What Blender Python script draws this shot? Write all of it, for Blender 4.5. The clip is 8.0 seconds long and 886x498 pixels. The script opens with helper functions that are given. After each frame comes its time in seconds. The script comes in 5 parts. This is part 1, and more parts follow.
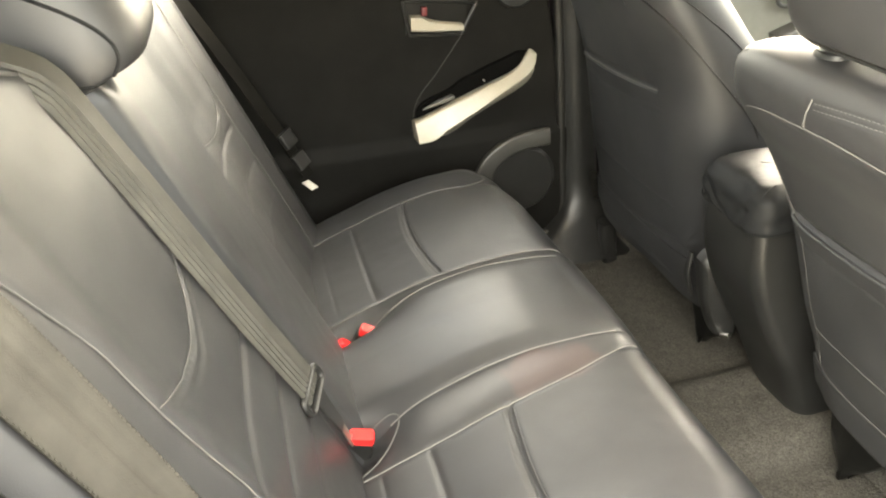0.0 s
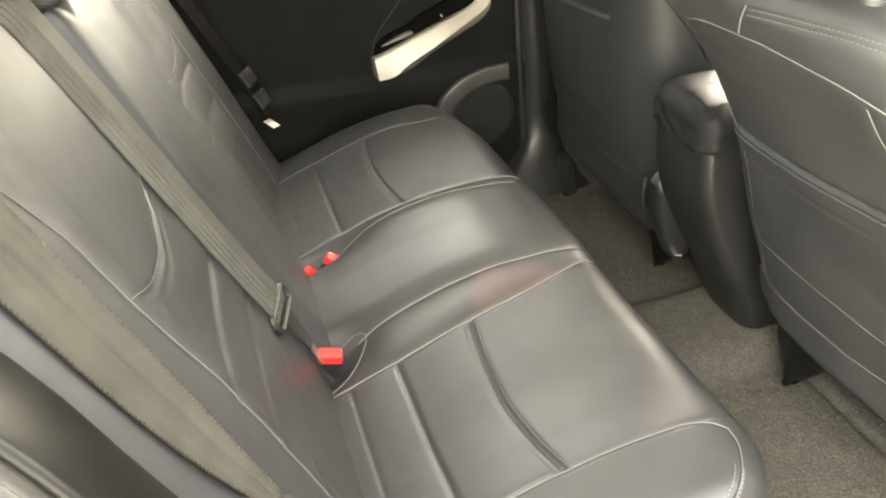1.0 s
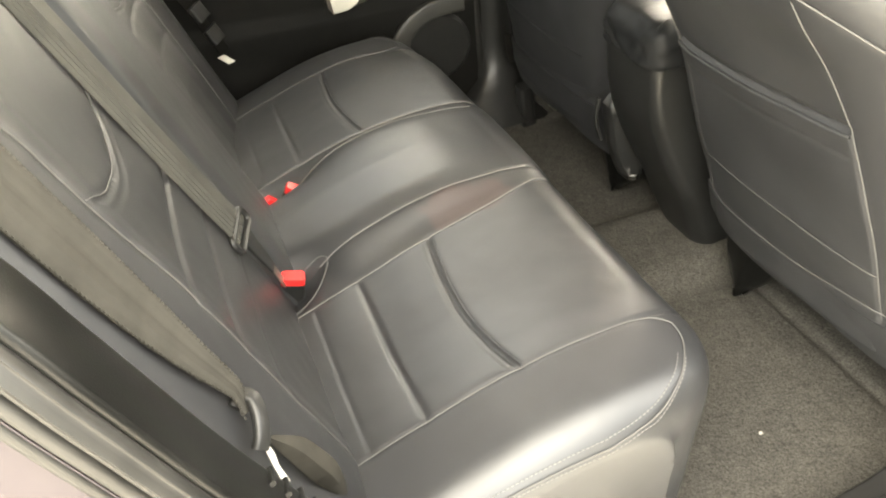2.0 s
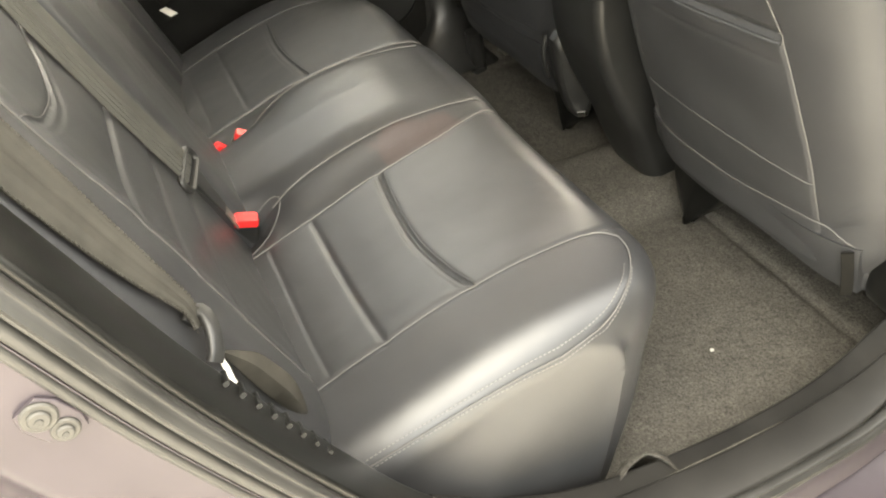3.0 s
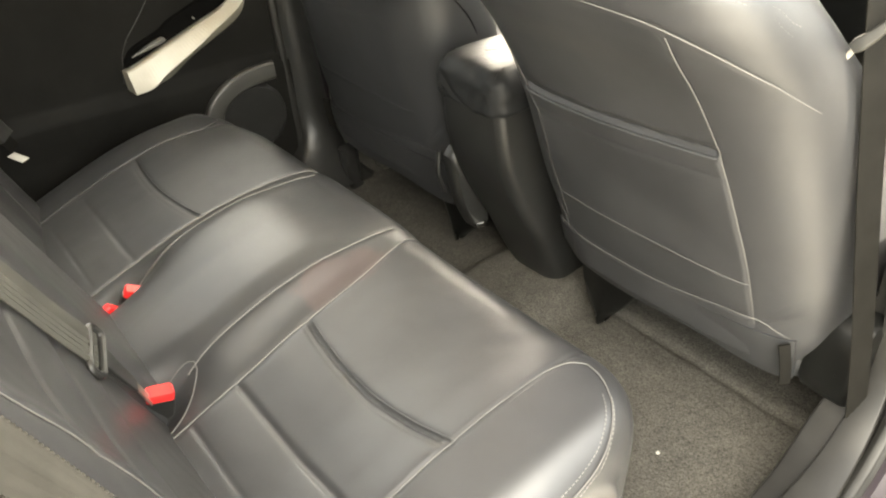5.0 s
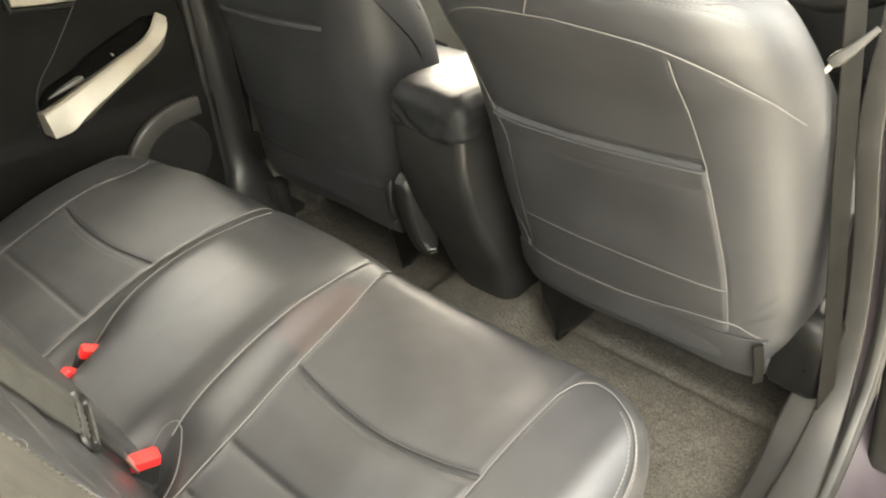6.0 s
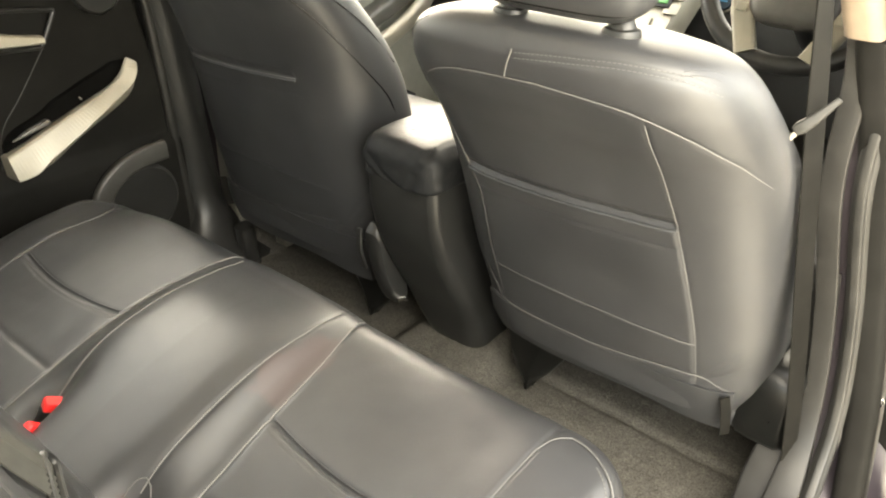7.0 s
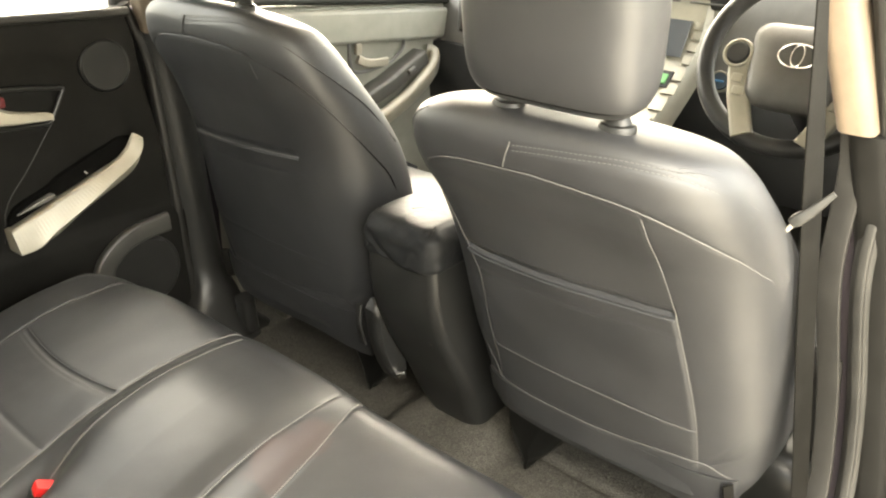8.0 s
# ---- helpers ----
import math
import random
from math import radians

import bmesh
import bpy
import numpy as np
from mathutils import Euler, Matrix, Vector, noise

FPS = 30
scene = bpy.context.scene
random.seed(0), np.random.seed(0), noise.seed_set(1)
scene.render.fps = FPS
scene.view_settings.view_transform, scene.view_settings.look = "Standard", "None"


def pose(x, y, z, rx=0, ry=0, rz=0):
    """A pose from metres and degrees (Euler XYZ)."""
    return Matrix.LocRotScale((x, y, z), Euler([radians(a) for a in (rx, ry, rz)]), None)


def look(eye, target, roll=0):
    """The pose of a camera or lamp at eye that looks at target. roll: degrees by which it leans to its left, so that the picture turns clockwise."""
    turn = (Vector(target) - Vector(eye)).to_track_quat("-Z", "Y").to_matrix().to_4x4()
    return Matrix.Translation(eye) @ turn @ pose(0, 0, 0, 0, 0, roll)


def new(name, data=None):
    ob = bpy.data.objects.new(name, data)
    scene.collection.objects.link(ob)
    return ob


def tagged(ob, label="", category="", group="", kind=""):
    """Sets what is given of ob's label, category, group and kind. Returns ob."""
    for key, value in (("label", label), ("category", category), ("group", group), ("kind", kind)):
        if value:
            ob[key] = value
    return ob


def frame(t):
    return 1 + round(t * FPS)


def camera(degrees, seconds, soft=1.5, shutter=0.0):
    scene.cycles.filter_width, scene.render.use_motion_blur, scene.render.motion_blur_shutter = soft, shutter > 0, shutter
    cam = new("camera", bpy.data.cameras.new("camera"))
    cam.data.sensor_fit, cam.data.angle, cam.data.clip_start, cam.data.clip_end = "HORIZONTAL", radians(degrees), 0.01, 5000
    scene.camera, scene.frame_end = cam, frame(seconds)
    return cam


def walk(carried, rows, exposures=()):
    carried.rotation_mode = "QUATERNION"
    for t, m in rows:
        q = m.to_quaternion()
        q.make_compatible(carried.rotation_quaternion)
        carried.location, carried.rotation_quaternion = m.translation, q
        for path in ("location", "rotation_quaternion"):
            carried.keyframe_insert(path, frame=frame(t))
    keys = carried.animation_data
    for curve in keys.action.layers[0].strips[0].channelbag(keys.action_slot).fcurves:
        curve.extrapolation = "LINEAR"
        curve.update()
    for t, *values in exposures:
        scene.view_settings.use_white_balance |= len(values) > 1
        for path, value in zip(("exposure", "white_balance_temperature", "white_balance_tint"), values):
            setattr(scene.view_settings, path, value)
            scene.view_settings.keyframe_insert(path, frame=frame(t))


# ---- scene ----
cam = camera(60.0, 8.0, soft=2.1)
PATH = [
    (0, (-0.274, -0.919, 1.066), (0.153, 0.756, 0.06), -2.1),
    (0.5, (-0.276, -0.947, 1.057), (0.182, 0.691, 0.006), -2.3),
    (1, (-0.279, -0.975, 1.043), (0.204, 0.62, -0.063), -2.5),
    (1.5, (-0.274, -1.006, 1.029), (0.23, 0.546, -0.127), -2.8),
    (2, (-0.276, -1.028, 1.02), (0.247, 0.475, -0.192), -3.3),
    (3.5, (-0.282, -1.083, 0.975), (0.365, 0.308, -0.308), -3.2),
    (4, (-0.303, -1.065, 0.99), (0.466, 0.331, -0.219), -1.3),
    (4.5, (-0.33, -1.004, 1.004), (0.563, 0.379, -0.132), -1.0),
    (5, (-0.344, -0.924, 1.002), (0.67, 0.397, -0.107), -1.9),
    (6.5, (-0.45, -0.802, 1.01), (0.876, 0.28, -0.024), 0.9),
    (7, (-0.443, -0.799, 1.025), (0.92, 0.291, 0.048), 1.8),
    (7.5, (-0.439, -0.797, 1.041), (0.945, 0.32, 0.125), 1.9),
    (8, (-0.43, -0.793, 1.055), (0.98, 0.349, 0.215), 2.1),
]
walk(cam, [(t, look(eye, target, roll)) for t, eye, target, roll in PATH], [(0.0, 5.38, 7750, 7), (1.5, 5.17, 7750, 7), (3.5, 4.86, 7750, 7), (5.0, 5.11, 7750, 7), (8.0, 5.16, 7900, 7)])

# ---- light and air ----
world = bpy.data.worlds.new("overcast_sky")
scene.world = world
world.use_nodes = True
wn = world.node_tree
sky = wn.nodes.new("ShaderNodeTexSky")
sky.sky_type = "NISHITA"
sky.sun_disc = False
sky.sun_elevation = radians(43)
sky.sun_rotation = radians(52)
sky.air_density, sky.dust_density, sky.ozone_density = 1.2, 4.0, 0.6
haze = wn.nodes.new("ShaderNodeHueSaturation")  # thin cloud takes most of the blue away
haze.inputs["Saturation"].default_value = 0.35
wn.links.new(sky.outputs[0], haze.inputs["Color"])
wn.links.new(haze.outputs[0], wn.nodes["Background"].inputs[0])
wn.nodes["Background"].inputs[1].default_value = 0.14
sun = new("sun", bpy.data.lights.new("sun", "SUN"))
sun.data.energy, sun.data.angle, sun.data.color = 0.4, radians(75), (1.0, 0.95, 0.86)
sun.matrix_world = look((2.3, 1.8, 3.1), (0.0, 0.0, 0.4))
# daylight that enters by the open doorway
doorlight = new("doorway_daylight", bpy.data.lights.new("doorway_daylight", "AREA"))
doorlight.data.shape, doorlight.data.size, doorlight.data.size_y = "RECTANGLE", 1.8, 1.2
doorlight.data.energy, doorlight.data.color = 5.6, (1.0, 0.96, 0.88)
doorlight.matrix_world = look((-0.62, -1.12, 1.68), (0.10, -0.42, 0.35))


# ---- materials ----
def material(name, base, rough=0.5, metal=0.0, spec=0.5, coat=0.0):
    m = bpy.data.materials.new(name)
    m.use_nodes = True
    b = m.node_tree.nodes["Principled BSDF"]
    b.inputs["Base Color"].default_value = (*base, 1)
    b.inputs["Roughness"].default_value = rough
    b.inputs["Metallic"].default_value = metal
    b.inputs["Specular IOR Level"].default_value = spec
    b.inputs["Coat Weight"].default_value = coat
    return m


def node(m, kind, **sets):
    n = m.node_tree.nodes.new(kind)
    for k, v in sets.items():
        n.inputs[k.replace("_", " ")].default_value = v
    return n


def link(m, a, b):
    m.node_tree.links.new(a, b)


def shader(m):
    return m.node_tree.nodes["Principled BSDF"]


def place(m):
    return m.node_tree.nodes.new("ShaderNodeTexCoord").outputs["Object"]


def tones(m, scale, low, high, detail=4.0, at=(0.35, 0.65), rough=None):
    """Base colour that wanders between two tones; rough: the same for the roughness."""
    n = node(m, "ShaderNodeTexNoise", Scale=scale, Detail=detail, Roughness=0.6)
    link(m, place(m), n.inputs["Vector"])
    r = m.node_tree.nodes.new("ShaderNodeValToRGB")
    r.color_ramp.elements[0].position, r.color_ramp.elements[1].position = at
    r.color_ramp.elements[0].color, r.color_ramp.elements[1].color = (*low, 1), (*high, 1)
    link(m, n.outputs["Fac"], r.inputs["Fac"])
    link(m, r.outputs["Color"], shader(m).inputs["Base Color"])
    if rough:
        q = node(m, "ShaderNodeMapRange")
        q.inputs["To Min"].default_value, q.inputs["To Max"].default_value = rough
        link(m, n.outputs["Fac"], q.inputs["Value"])
        link(m, q.outputs["Result"], shader(m).inputs["Roughness"])


def relief(m, layers):
    """Bump from layers of (texture, scale, strength, distance)."""
    last = None
    for kind, scale, strength, distance in layers:
        if kind == "cells":
            t = node(m, "ShaderNodeTexVoronoi", Scale=scale)
            out = t.outputs["Distance"]
        else:
            t = node(m, "ShaderNodeTexNoise", Scale=scale, Detail=3.0)
            out = t.outputs["Fac"]
        link(m, place(m), t.inputs["Vector"])
        b = node(m, "ShaderNodeBump", Strength=strength, Distance=distance)
        link(m, out, b.inputs["Height"])
        if last:
            link(m, last.outputs["Normal"], b.inputs["Normal"])
        last = b
    link(m, last.outputs["Normal"], shader(m).inputs["Normal"])


def hide(name, rough, spec):
    """Black grained leatherette with faint waves and a soft sheen."""
    m = material(name, (0.015, 0.015, 0.016), 0.42, 0, spec)
    tones(m, 7.0, (0.0143, 0.0146, 0.0156), (0.0199, 0.0202, 0.0213), rough=rough)
    shader(m).inputs["Specular Tint"].default_value = (0.962, 0.979, 1.0, 1)
    relief(m, [("noise", 9.0, 0.12, 0.005), ("noise", 45.0, 0.10, 0.0015), ("cells", 900.0, 0.16, 0.0004)])
    return m


def stain(m, at, size, colour):
    """A worn patch with a ragged outline round one place."""
    base = shader(m).inputs["Base Color"].links[0].from_socket
    apart = m.node_tree.nodes.new("ShaderNodeVectorMath")
    apart.operation = "SUBTRACT"
    apart.inputs[1].default_value = at
    link(m, place(m), apart.inputs[0])
    squash = m.node_tree.nodes.new("ShaderNodeVectorMath")
    squash.operation = "DIVIDE"
    squash.inputs[1].default_value = size
    link(m, apart.outputs[0], squash.inputs[0])
    far = m.node_tree.nodes.new("ShaderNodeVectorMath")
    far.operation = "LENGTH"
    link(m, squash.outputs[0], far.inputs[0])
    rag = node(m, "ShaderNodeTexNoise", Scale=24.0, Detail=6.0)
    link(m, place(m), rag.inputs["Vector"])
    both = m.node_tree.nodes.new("ShaderNodeMath")
    both.operation = "MULTIPLY_ADD"
    both.inputs[1].default_value = 1.4
    link(m, rag.outputs["Fac"], both.inputs[0])
    link(m, far.outputs["Value"], both.inputs[2])
    q = node(m, "ShaderNodeMapRange")
    for key, value in (("From Min", 1.50), ("From Max", 1.72), ("To Min", 0.9), ("To Max", 0.0)):
        q.inputs[key].default_value = value
    link(m, both.outputs[0], q.inputs["Value"])
    mix = m.node_tree.nodes.new("ShaderNodeMix")
    mix.data_type = "RGBA"
    link(m, q.outputs["Result"], mix.inputs[0])
    link(m, base, mix.inputs[6])
    mix.inputs[7].default_value = (*colour, 1)
    link(m, mix.outputs[2], shader(m).inputs["Base Color"])
    # the patch has lost its gloss
    sheen = shader(m).inputs["Roughness"].links[0].from_socket
    dull = m.node_tree.nodes.new("ShaderNodeMix")
    link(m, q.outputs["Result"], dull.inputs[0])
    link(m, sheen, dull.inputs[2])
    dull.inputs[3].default_value = 0.54
    link(m, dull.outputs[0], shader(m).inputs["Roughness"])


LEATHER = hide("black_leatherette", (0.38, 0.52), 0.55)
SEATHIDE = hide("matt_black_leatherette", (0.46, 0.58), 0.5)
BENCHHIDE = hide("worn_black_leatherette", (0.40, 0.54), 0.6)
stain(BENCHHIDE, (0.07, -0.145, 0.39), (0.085, 0.030, 0.05), (0.030, 0.0205, 0.0195))
LIDHIDE = material("creased_black_hide", (0.010, 0.0105, 0.011), 0.36, 0, 0.12)
tones(LIDHIDE, 12.0, (0.008, 0.0085, 0.009), (0.013, 0.0135, 0.014), rough=(0.46, 0.6))
relief(LIDHIDE, [("noise", 26.0, 0.32, 0.008), ("cells", 900.0, 0.12, 0.0004)])
SEAM = material("leatherette_piping", (0.118, 0.1145, 0.1085), 0.6, 0, 0.4)
relief(SEAM, [("noise", 300.0, 0.2, 0.001)])
DARKSEAM = material("dark_leatherette_piping", (0.068, 0.0665, 0.0645), 0.65, 0, 0.3)
relief(DARKSEAM, [("noise", 300.0, 0.2, 0.001)])
THREAD = material("grey_thread", (0.09, 0.088, 0.082), 0.6)
WEB = material("grey_belt_webbing", (0.026, 0.025, 0.022), 0.6, 0, 0.25)
tones(WEB, 30.0, (0.032, 0.0315, 0.0275), (0.045, 0.044, 0.038))
relief(WEB, [("noise", 900.0, 0.35, 0.0006)])
TANWEB = material("brown_grey_belt_webbing", (0.05, 0.046, 0.036), 0.7, 0, 0.2)
tones(TANWEB, 30.0, (0.018, 0.0169, 0.0140), (0.027, 0.0254, 0.0212))
relief(TANWEB, [("noise", 900.0, 0.35, 0.0006)])
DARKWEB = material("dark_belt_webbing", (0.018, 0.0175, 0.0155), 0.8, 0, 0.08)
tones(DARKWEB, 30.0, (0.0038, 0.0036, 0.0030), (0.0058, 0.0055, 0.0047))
relief(DARKWEB, [("noise", 900.0, 0.35, 0.0006)])
# front door card: light from the windscreen is put into this paler grey
DOORLIT = material("lit_door_card", (0.08, 0.079, 0.074), 0.55)
tones(DOORLIT, 12.0, (0.20, 0.198, 0.172), (0.24, 0.237, 0.206))
RIMGREY = material("dark_grey_plastic", (0.045, 0.044, 0.041), 0.5)
tones(RIMGREY, 12.0, (0.024, 0.0232, 0.021), (0.034, 0.0332, 0.0302))
CARPET = material("dark_grey_carpet", (0.06, 0.058, 0.052), 0.95, 0, 0.1)
tones(CARPET, 330.0, (0.026, 0.0247, 0.0218), (0.092, 0.0872, 0.0765), detail=3.0, at=(0.29, 0.75))
clump = node(CARPET, "ShaderNodeTexNoise", Scale=46.0, Detail=6.0, Roughness=0.7)
link(CARPET, place(CARPET), clump.inputs["Vector"])
clump_tone = node(CARPET, "ShaderNodeMapRange")
for key, value in (("From Min", 0.3), ("From Max", 0.7), ("To Min", 0.78), ("To Max", 1.16)):
    clump_tone.inputs[key].default_value = value
link(CARPET, clump.outputs["Fac"], clump_tone.inputs["Value"])
pile = CARPET.node_tree.nodes.new("ShaderNodeVectorMath")
pile.operation = "MULTIPLY"
link(CARPET, shader(CARPET).inputs["Base Color"].links[0].from_socket, pile.inputs[0])
link(CARPET, clump_tone.outputs["Result"], pile.inputs[1])
link(CARPET, pile.outputs[0], shader(CARPET).inputs["Base Color"])
relief(CARPET, [("noise", 30.0, 0.35, 0.006), ("noise", 160.0, 0.7, 0.004), ("noise", 420.0, 0.6, 0.003)])
PLASTIC = material("black_grained_plastic", (0.022, 0.022, 0.022), 0.5, 0, 0.35)
tones(PLASTIC, 14.0, (0.009, 0.0091, 0.0088), (0.0145, 0.0146, 0.0142), rough=(0.34, 0.46))
relief(PLASTIC, [("cells", 700.0, 0.15, 0.0004)])
# charcoal below its own tone: the cabin's shade is put into the colour
DOORCARD = material("shaded_charcoal_card", (0.03, 0.029, 0.027), 0.6, 0, 0.07)
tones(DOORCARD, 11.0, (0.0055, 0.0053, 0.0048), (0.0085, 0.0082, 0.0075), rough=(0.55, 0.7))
relief(DOORCARD, [("cells", 650.0, 0.2, 0.0005)])
GREYPLASTIC = material("grey_plastic", (0.16, 0.155, 0.145), 0.45)
tones(GREYPLASTIC, 16.0, (0.085, 0.083, 0.078), (0.115, 0.112, 0.104))
PALE = material("champagne_trim_paint", (0.52, 0.48, 0.39), 0.38, 0.15)
tones(PALE, 18.0, (0.255, 0.235, 0.191), (0.295, 0.272, 0.221))
DASHPALE = material("champagne_dash_plastic", (0.28, 0.26, 0.20), 0.42, 0.1)
tones(DASHPALE, 18.0, (0.165, 0.154, 0.120), (0.200, 0.187, 0.146))
DASHGREY = material("grey_dash_plastic", (0.055, 0.053, 0.047), 0.5)
tones(DASHGREY, 16.0, (0.048, 0.046, 0.041), (0.062, 0.06, 0.053))
BEIGE = material("beige_pillar_trim", (0.33, 0.25, 0.17), 0.75)
tones(BEIGE, 25.0, (0.09, 0.067, 0.046), (0.11, 0.082, 0.056))
relief(BEIGE, [("noise", 800.0, 0.25, 0.0006)])
HEADLINER = material("beige_headliner", (0.60, 0.55, 0.47), 0.9, 0, 0.2)
tones(HEADLINER, 30.0, (0.56, 0.51, 0.44), (0.64, 0.59, 0.50))
RUBBER = material("black_rubber", (0.03, 0.03, 0.028), 0.55, 0, 0.35)
tones(RUBBER, 20.0, (0.008, 0.008, 0.0074), (0.015, 0.0147, 0.0135), rough=(0.38, 0.6))
PAINT = material("plum_grey_paint", (0.02, 0.0165, 0.019), 0.3, 0.1, 0.24, 0.0)
tones(PAINT, 8.0, (0.0230, 0.0192, 0.0226), (0.0310, 0.0258, 0.0302), rough=(0.30, 0.44))
TRIM = material("satin_black_trim", (0.004, 0.0041, 0.0039), 0.3, 0, 0.18)
tones(TRIM, 14.0, (0.003, 0.0031, 0.0029), (0.005, 0.0051, 0.0048), rough=(0.24, 0.36))
relief(TRIM, [("cells", 700.0, 0.12, 0.0004)])
SILL = material("grey_grained_sill_plastic", (0.02, 0.0197, 0.0185), 0.42, 0, 0.24)
tones(SILL, 14.0, (0.0095, 0.0092, 0.0086), (0.0140, 0.0136, 0.0126), rough=(0.36, 0.5))
relief(SILL, [("cells", 700.0, 0.15, 0.0004), ("noise", 30.0, 0.12, 0.002)])
# near-black that carries the shade of a hollow
CUPSHADE = material("recess_shade_black", (0.0022, 0.0021, 0.0020), 0.9, 0, 0.05)
tones(CUPSHADE, 30.0, (0.0018, 0.0018, 0.0017), (0.0030, 0.0029, 0.0027))
CHROME = material("bright_metal", (0.75, 0.74, 0.71), 0.22, 1.0)
relief(CHROME, [("noise", 60.0, 0.1, 0.001)])
ZINC = material("tarnished_zinc", (0.04, 0.038, 0.033), 0.6, 0.2)
tones(ZINC, 90.0, (0.016, 0.0152, 0.0133), (0.030, 0.0284, 0.0246))
STEEL = material("dull_steel", (0.3, 0.29, 0.26), 0.5, 1.0)
tones(STEEL, 50.0, (0.2, 0.19, 0.17), (0.36, 0.34, 0.3))
RED = material("red_release_button", (0.72, 0.02, 0.02), 0.4)
tones(RED, 60.0, (0.48, 0.012, 0.014), (0.58, 0.02, 0.02))
LOCKRED = material("dark_red_flag", (0.10, 0.008, 0.01), 0.45)
tones(LOCKRED, 60.0, (0.08, 0.007, 0.009), (0.13, 0.01, 0.012))
WHITE = material("white_label", (0.8, 0.78, 0.72), 0.6)
tones(WHITE, 40.0, (0.36, 0.35, 0.32), (0.46, 0.45, 0.41))
CLOTH = material("grey_cover_lining", (0.075, 0.07, 0.058), 0.85, 0, 0.15)
tones(CLOTH, 40.0, (0.019, 0.0177, 0.0145), (0.027, 0.0252, 0.0208))
SCREEN = material("dark_screen", (0.05, 0.055, 0.06), 0.15)
BLUE = material("blue_start_button", (0.006, 0.018, 0.030), 0.3)
SKYBLUE = material("blue_mark", (0.03, 0.16, 0.30), 0.4)
GREEN = material("green_display", (0.03, 0.12, 0.03), 0.3)
shader(GREEN).inputs["Emission Color"].default_value = (0.08, 0.6, 0.08, 1)
shader(GREEN).inputs["Emission Strength"].default_value = 0.012
CONCRETE = material("pale_concrete_ground", (0.6, 0.56, 0.48), 0.7)
tones(CONCRETE, 1.5, (0.66, 0.615, 0.515), (0.74, 0.69, 0.585), detail=8.0)
relief(CONCRETE, [("noise", 40.0, 0.3, 0.01)])
GLASS = material("clear_glass", (1, 1, 1), 0.0)
shader(GLASS).inputs["Transmission Weight"].default_value = 1.0
shader(GLASS).inputs["IOR"].default_value = 1.05

def window_glass(name, clear):
    """A thin pane: most light passes, some is mirrored."""
    m = material(name, (clear, clear, clear), 0.05)
    tree = m.node_tree
    see, gloss, both = tree.nodes.new("ShaderNodeBsdfTransparent"), tree.nodes.new("ShaderNodeBsdfGlossy"), tree.nodes.new("ShaderNodeMixShader")
    see.inputs["Color"].default_value = (clear, clear * 1.02, clear, 1)
    gloss.inputs["Roughness"].default_value = 0.02
    both.inputs["Fac"].default_value = 0.05
    tree.links.new(see.outputs[0], both.inputs[1])
    tree.links.new(gloss.outputs[0], both.inputs[2])
    tree.links.new(both.outputs[0], tree.nodes["Material Output"].inputs["Surface"])
    return m


TINTED = window_glass("tinted_glass", 0.64)
SCREENGLASS = window_glass("windscreen_glass", 0.44)


# ---- making meshes ----
import functools


def thing(name, label, category, at=(0, 0, 0), group="", kind=""):
    ob = new(name)
    ob.location = at
    ob.empty_display_size = 0.05
    return tagged(ob, label, category, group, kind)


def part(name, made, mat, parent=None, label="", smooth=True):
    """One mesh object from (points, faces), in world places, under a thing or a part."""
    points, faces = made
    me = bpy.data.meshes.new(name)
    me.from_pydata([tuple(map(float, p)) for p in points], [], [tuple(map(int, f)) for f in faces])
    bm = bmesh.new()
    bm.from_mesh(me)
    bmesh.ops.remove_doubles(bm, verts=bm.verts, dist=1e-6)
    bmesh.ops.recalc_face_normals(bm, faces=bm.faces)
    bm.to_mesh(me)
    bm.free()
    me.materials.append(mat)
    if smooth:
        me.shade_smooth()
        me.set_sharp_from_angle(angle=radians(42))
    ob = new(name, me)
    if parent:
        ob.parent = parent
        if parent.type == "EMPTY":
            ob.matrix_parent_inverse = Matrix.Translation(-Vector(parent.location))
    if label:
        ob["label"] = label
    return ob


def joined(*many):
    points, faces = [], []
    for p, f in many:
        k = len(points)
        points += list(p)
        faces += [tuple(i + k for i in q) for q in f]
    return points, faces


def loft(sections, around=True, ends=True):
    """Quads between sections of equal length."""
    s = np.asarray(sections, float)
    n, m = s.shape[:2]
    faces = []
    for i in range(n - 1):
        for j in range(m if around else m - 1):
            k = (j + 1) % m
            faces.append((i * m + j, i * m + k, (i + 1) * m + k, (i + 1) * m + j))
    if ends and around:
        faces.append(tuple(range(m - 1, -1, -1)))
        faces.append(tuple(range((n - 1) * m, n * m)))
    return [tuple(p) for p in s.reshape(-1, 3)], faces


def smooth_path(points, step=0.01):
    """A round line through the points (Catmull-Rom), with places about step apart."""
    p = [np.asarray(q, float) for q in points]
    p = [2 * p[0] - p[1]] + p + [2 * p[-1] - p[-2]]
    out = []
    for a, b, c, d in zip(p, p[1:], p[2:], p[3:]):
        n = max(2, int(np.linalg.norm(c - b) / step))
        for i in range(n):
            t = i / n
            out.append(0.5 * (2 * b + (c - a) * t + (2 * a - 5 * b + 4 * c - d) * t * t + (3 * b - a - 3 * c + d) * t ** 3))
    out.append(p[-2])
    return np.array(out)


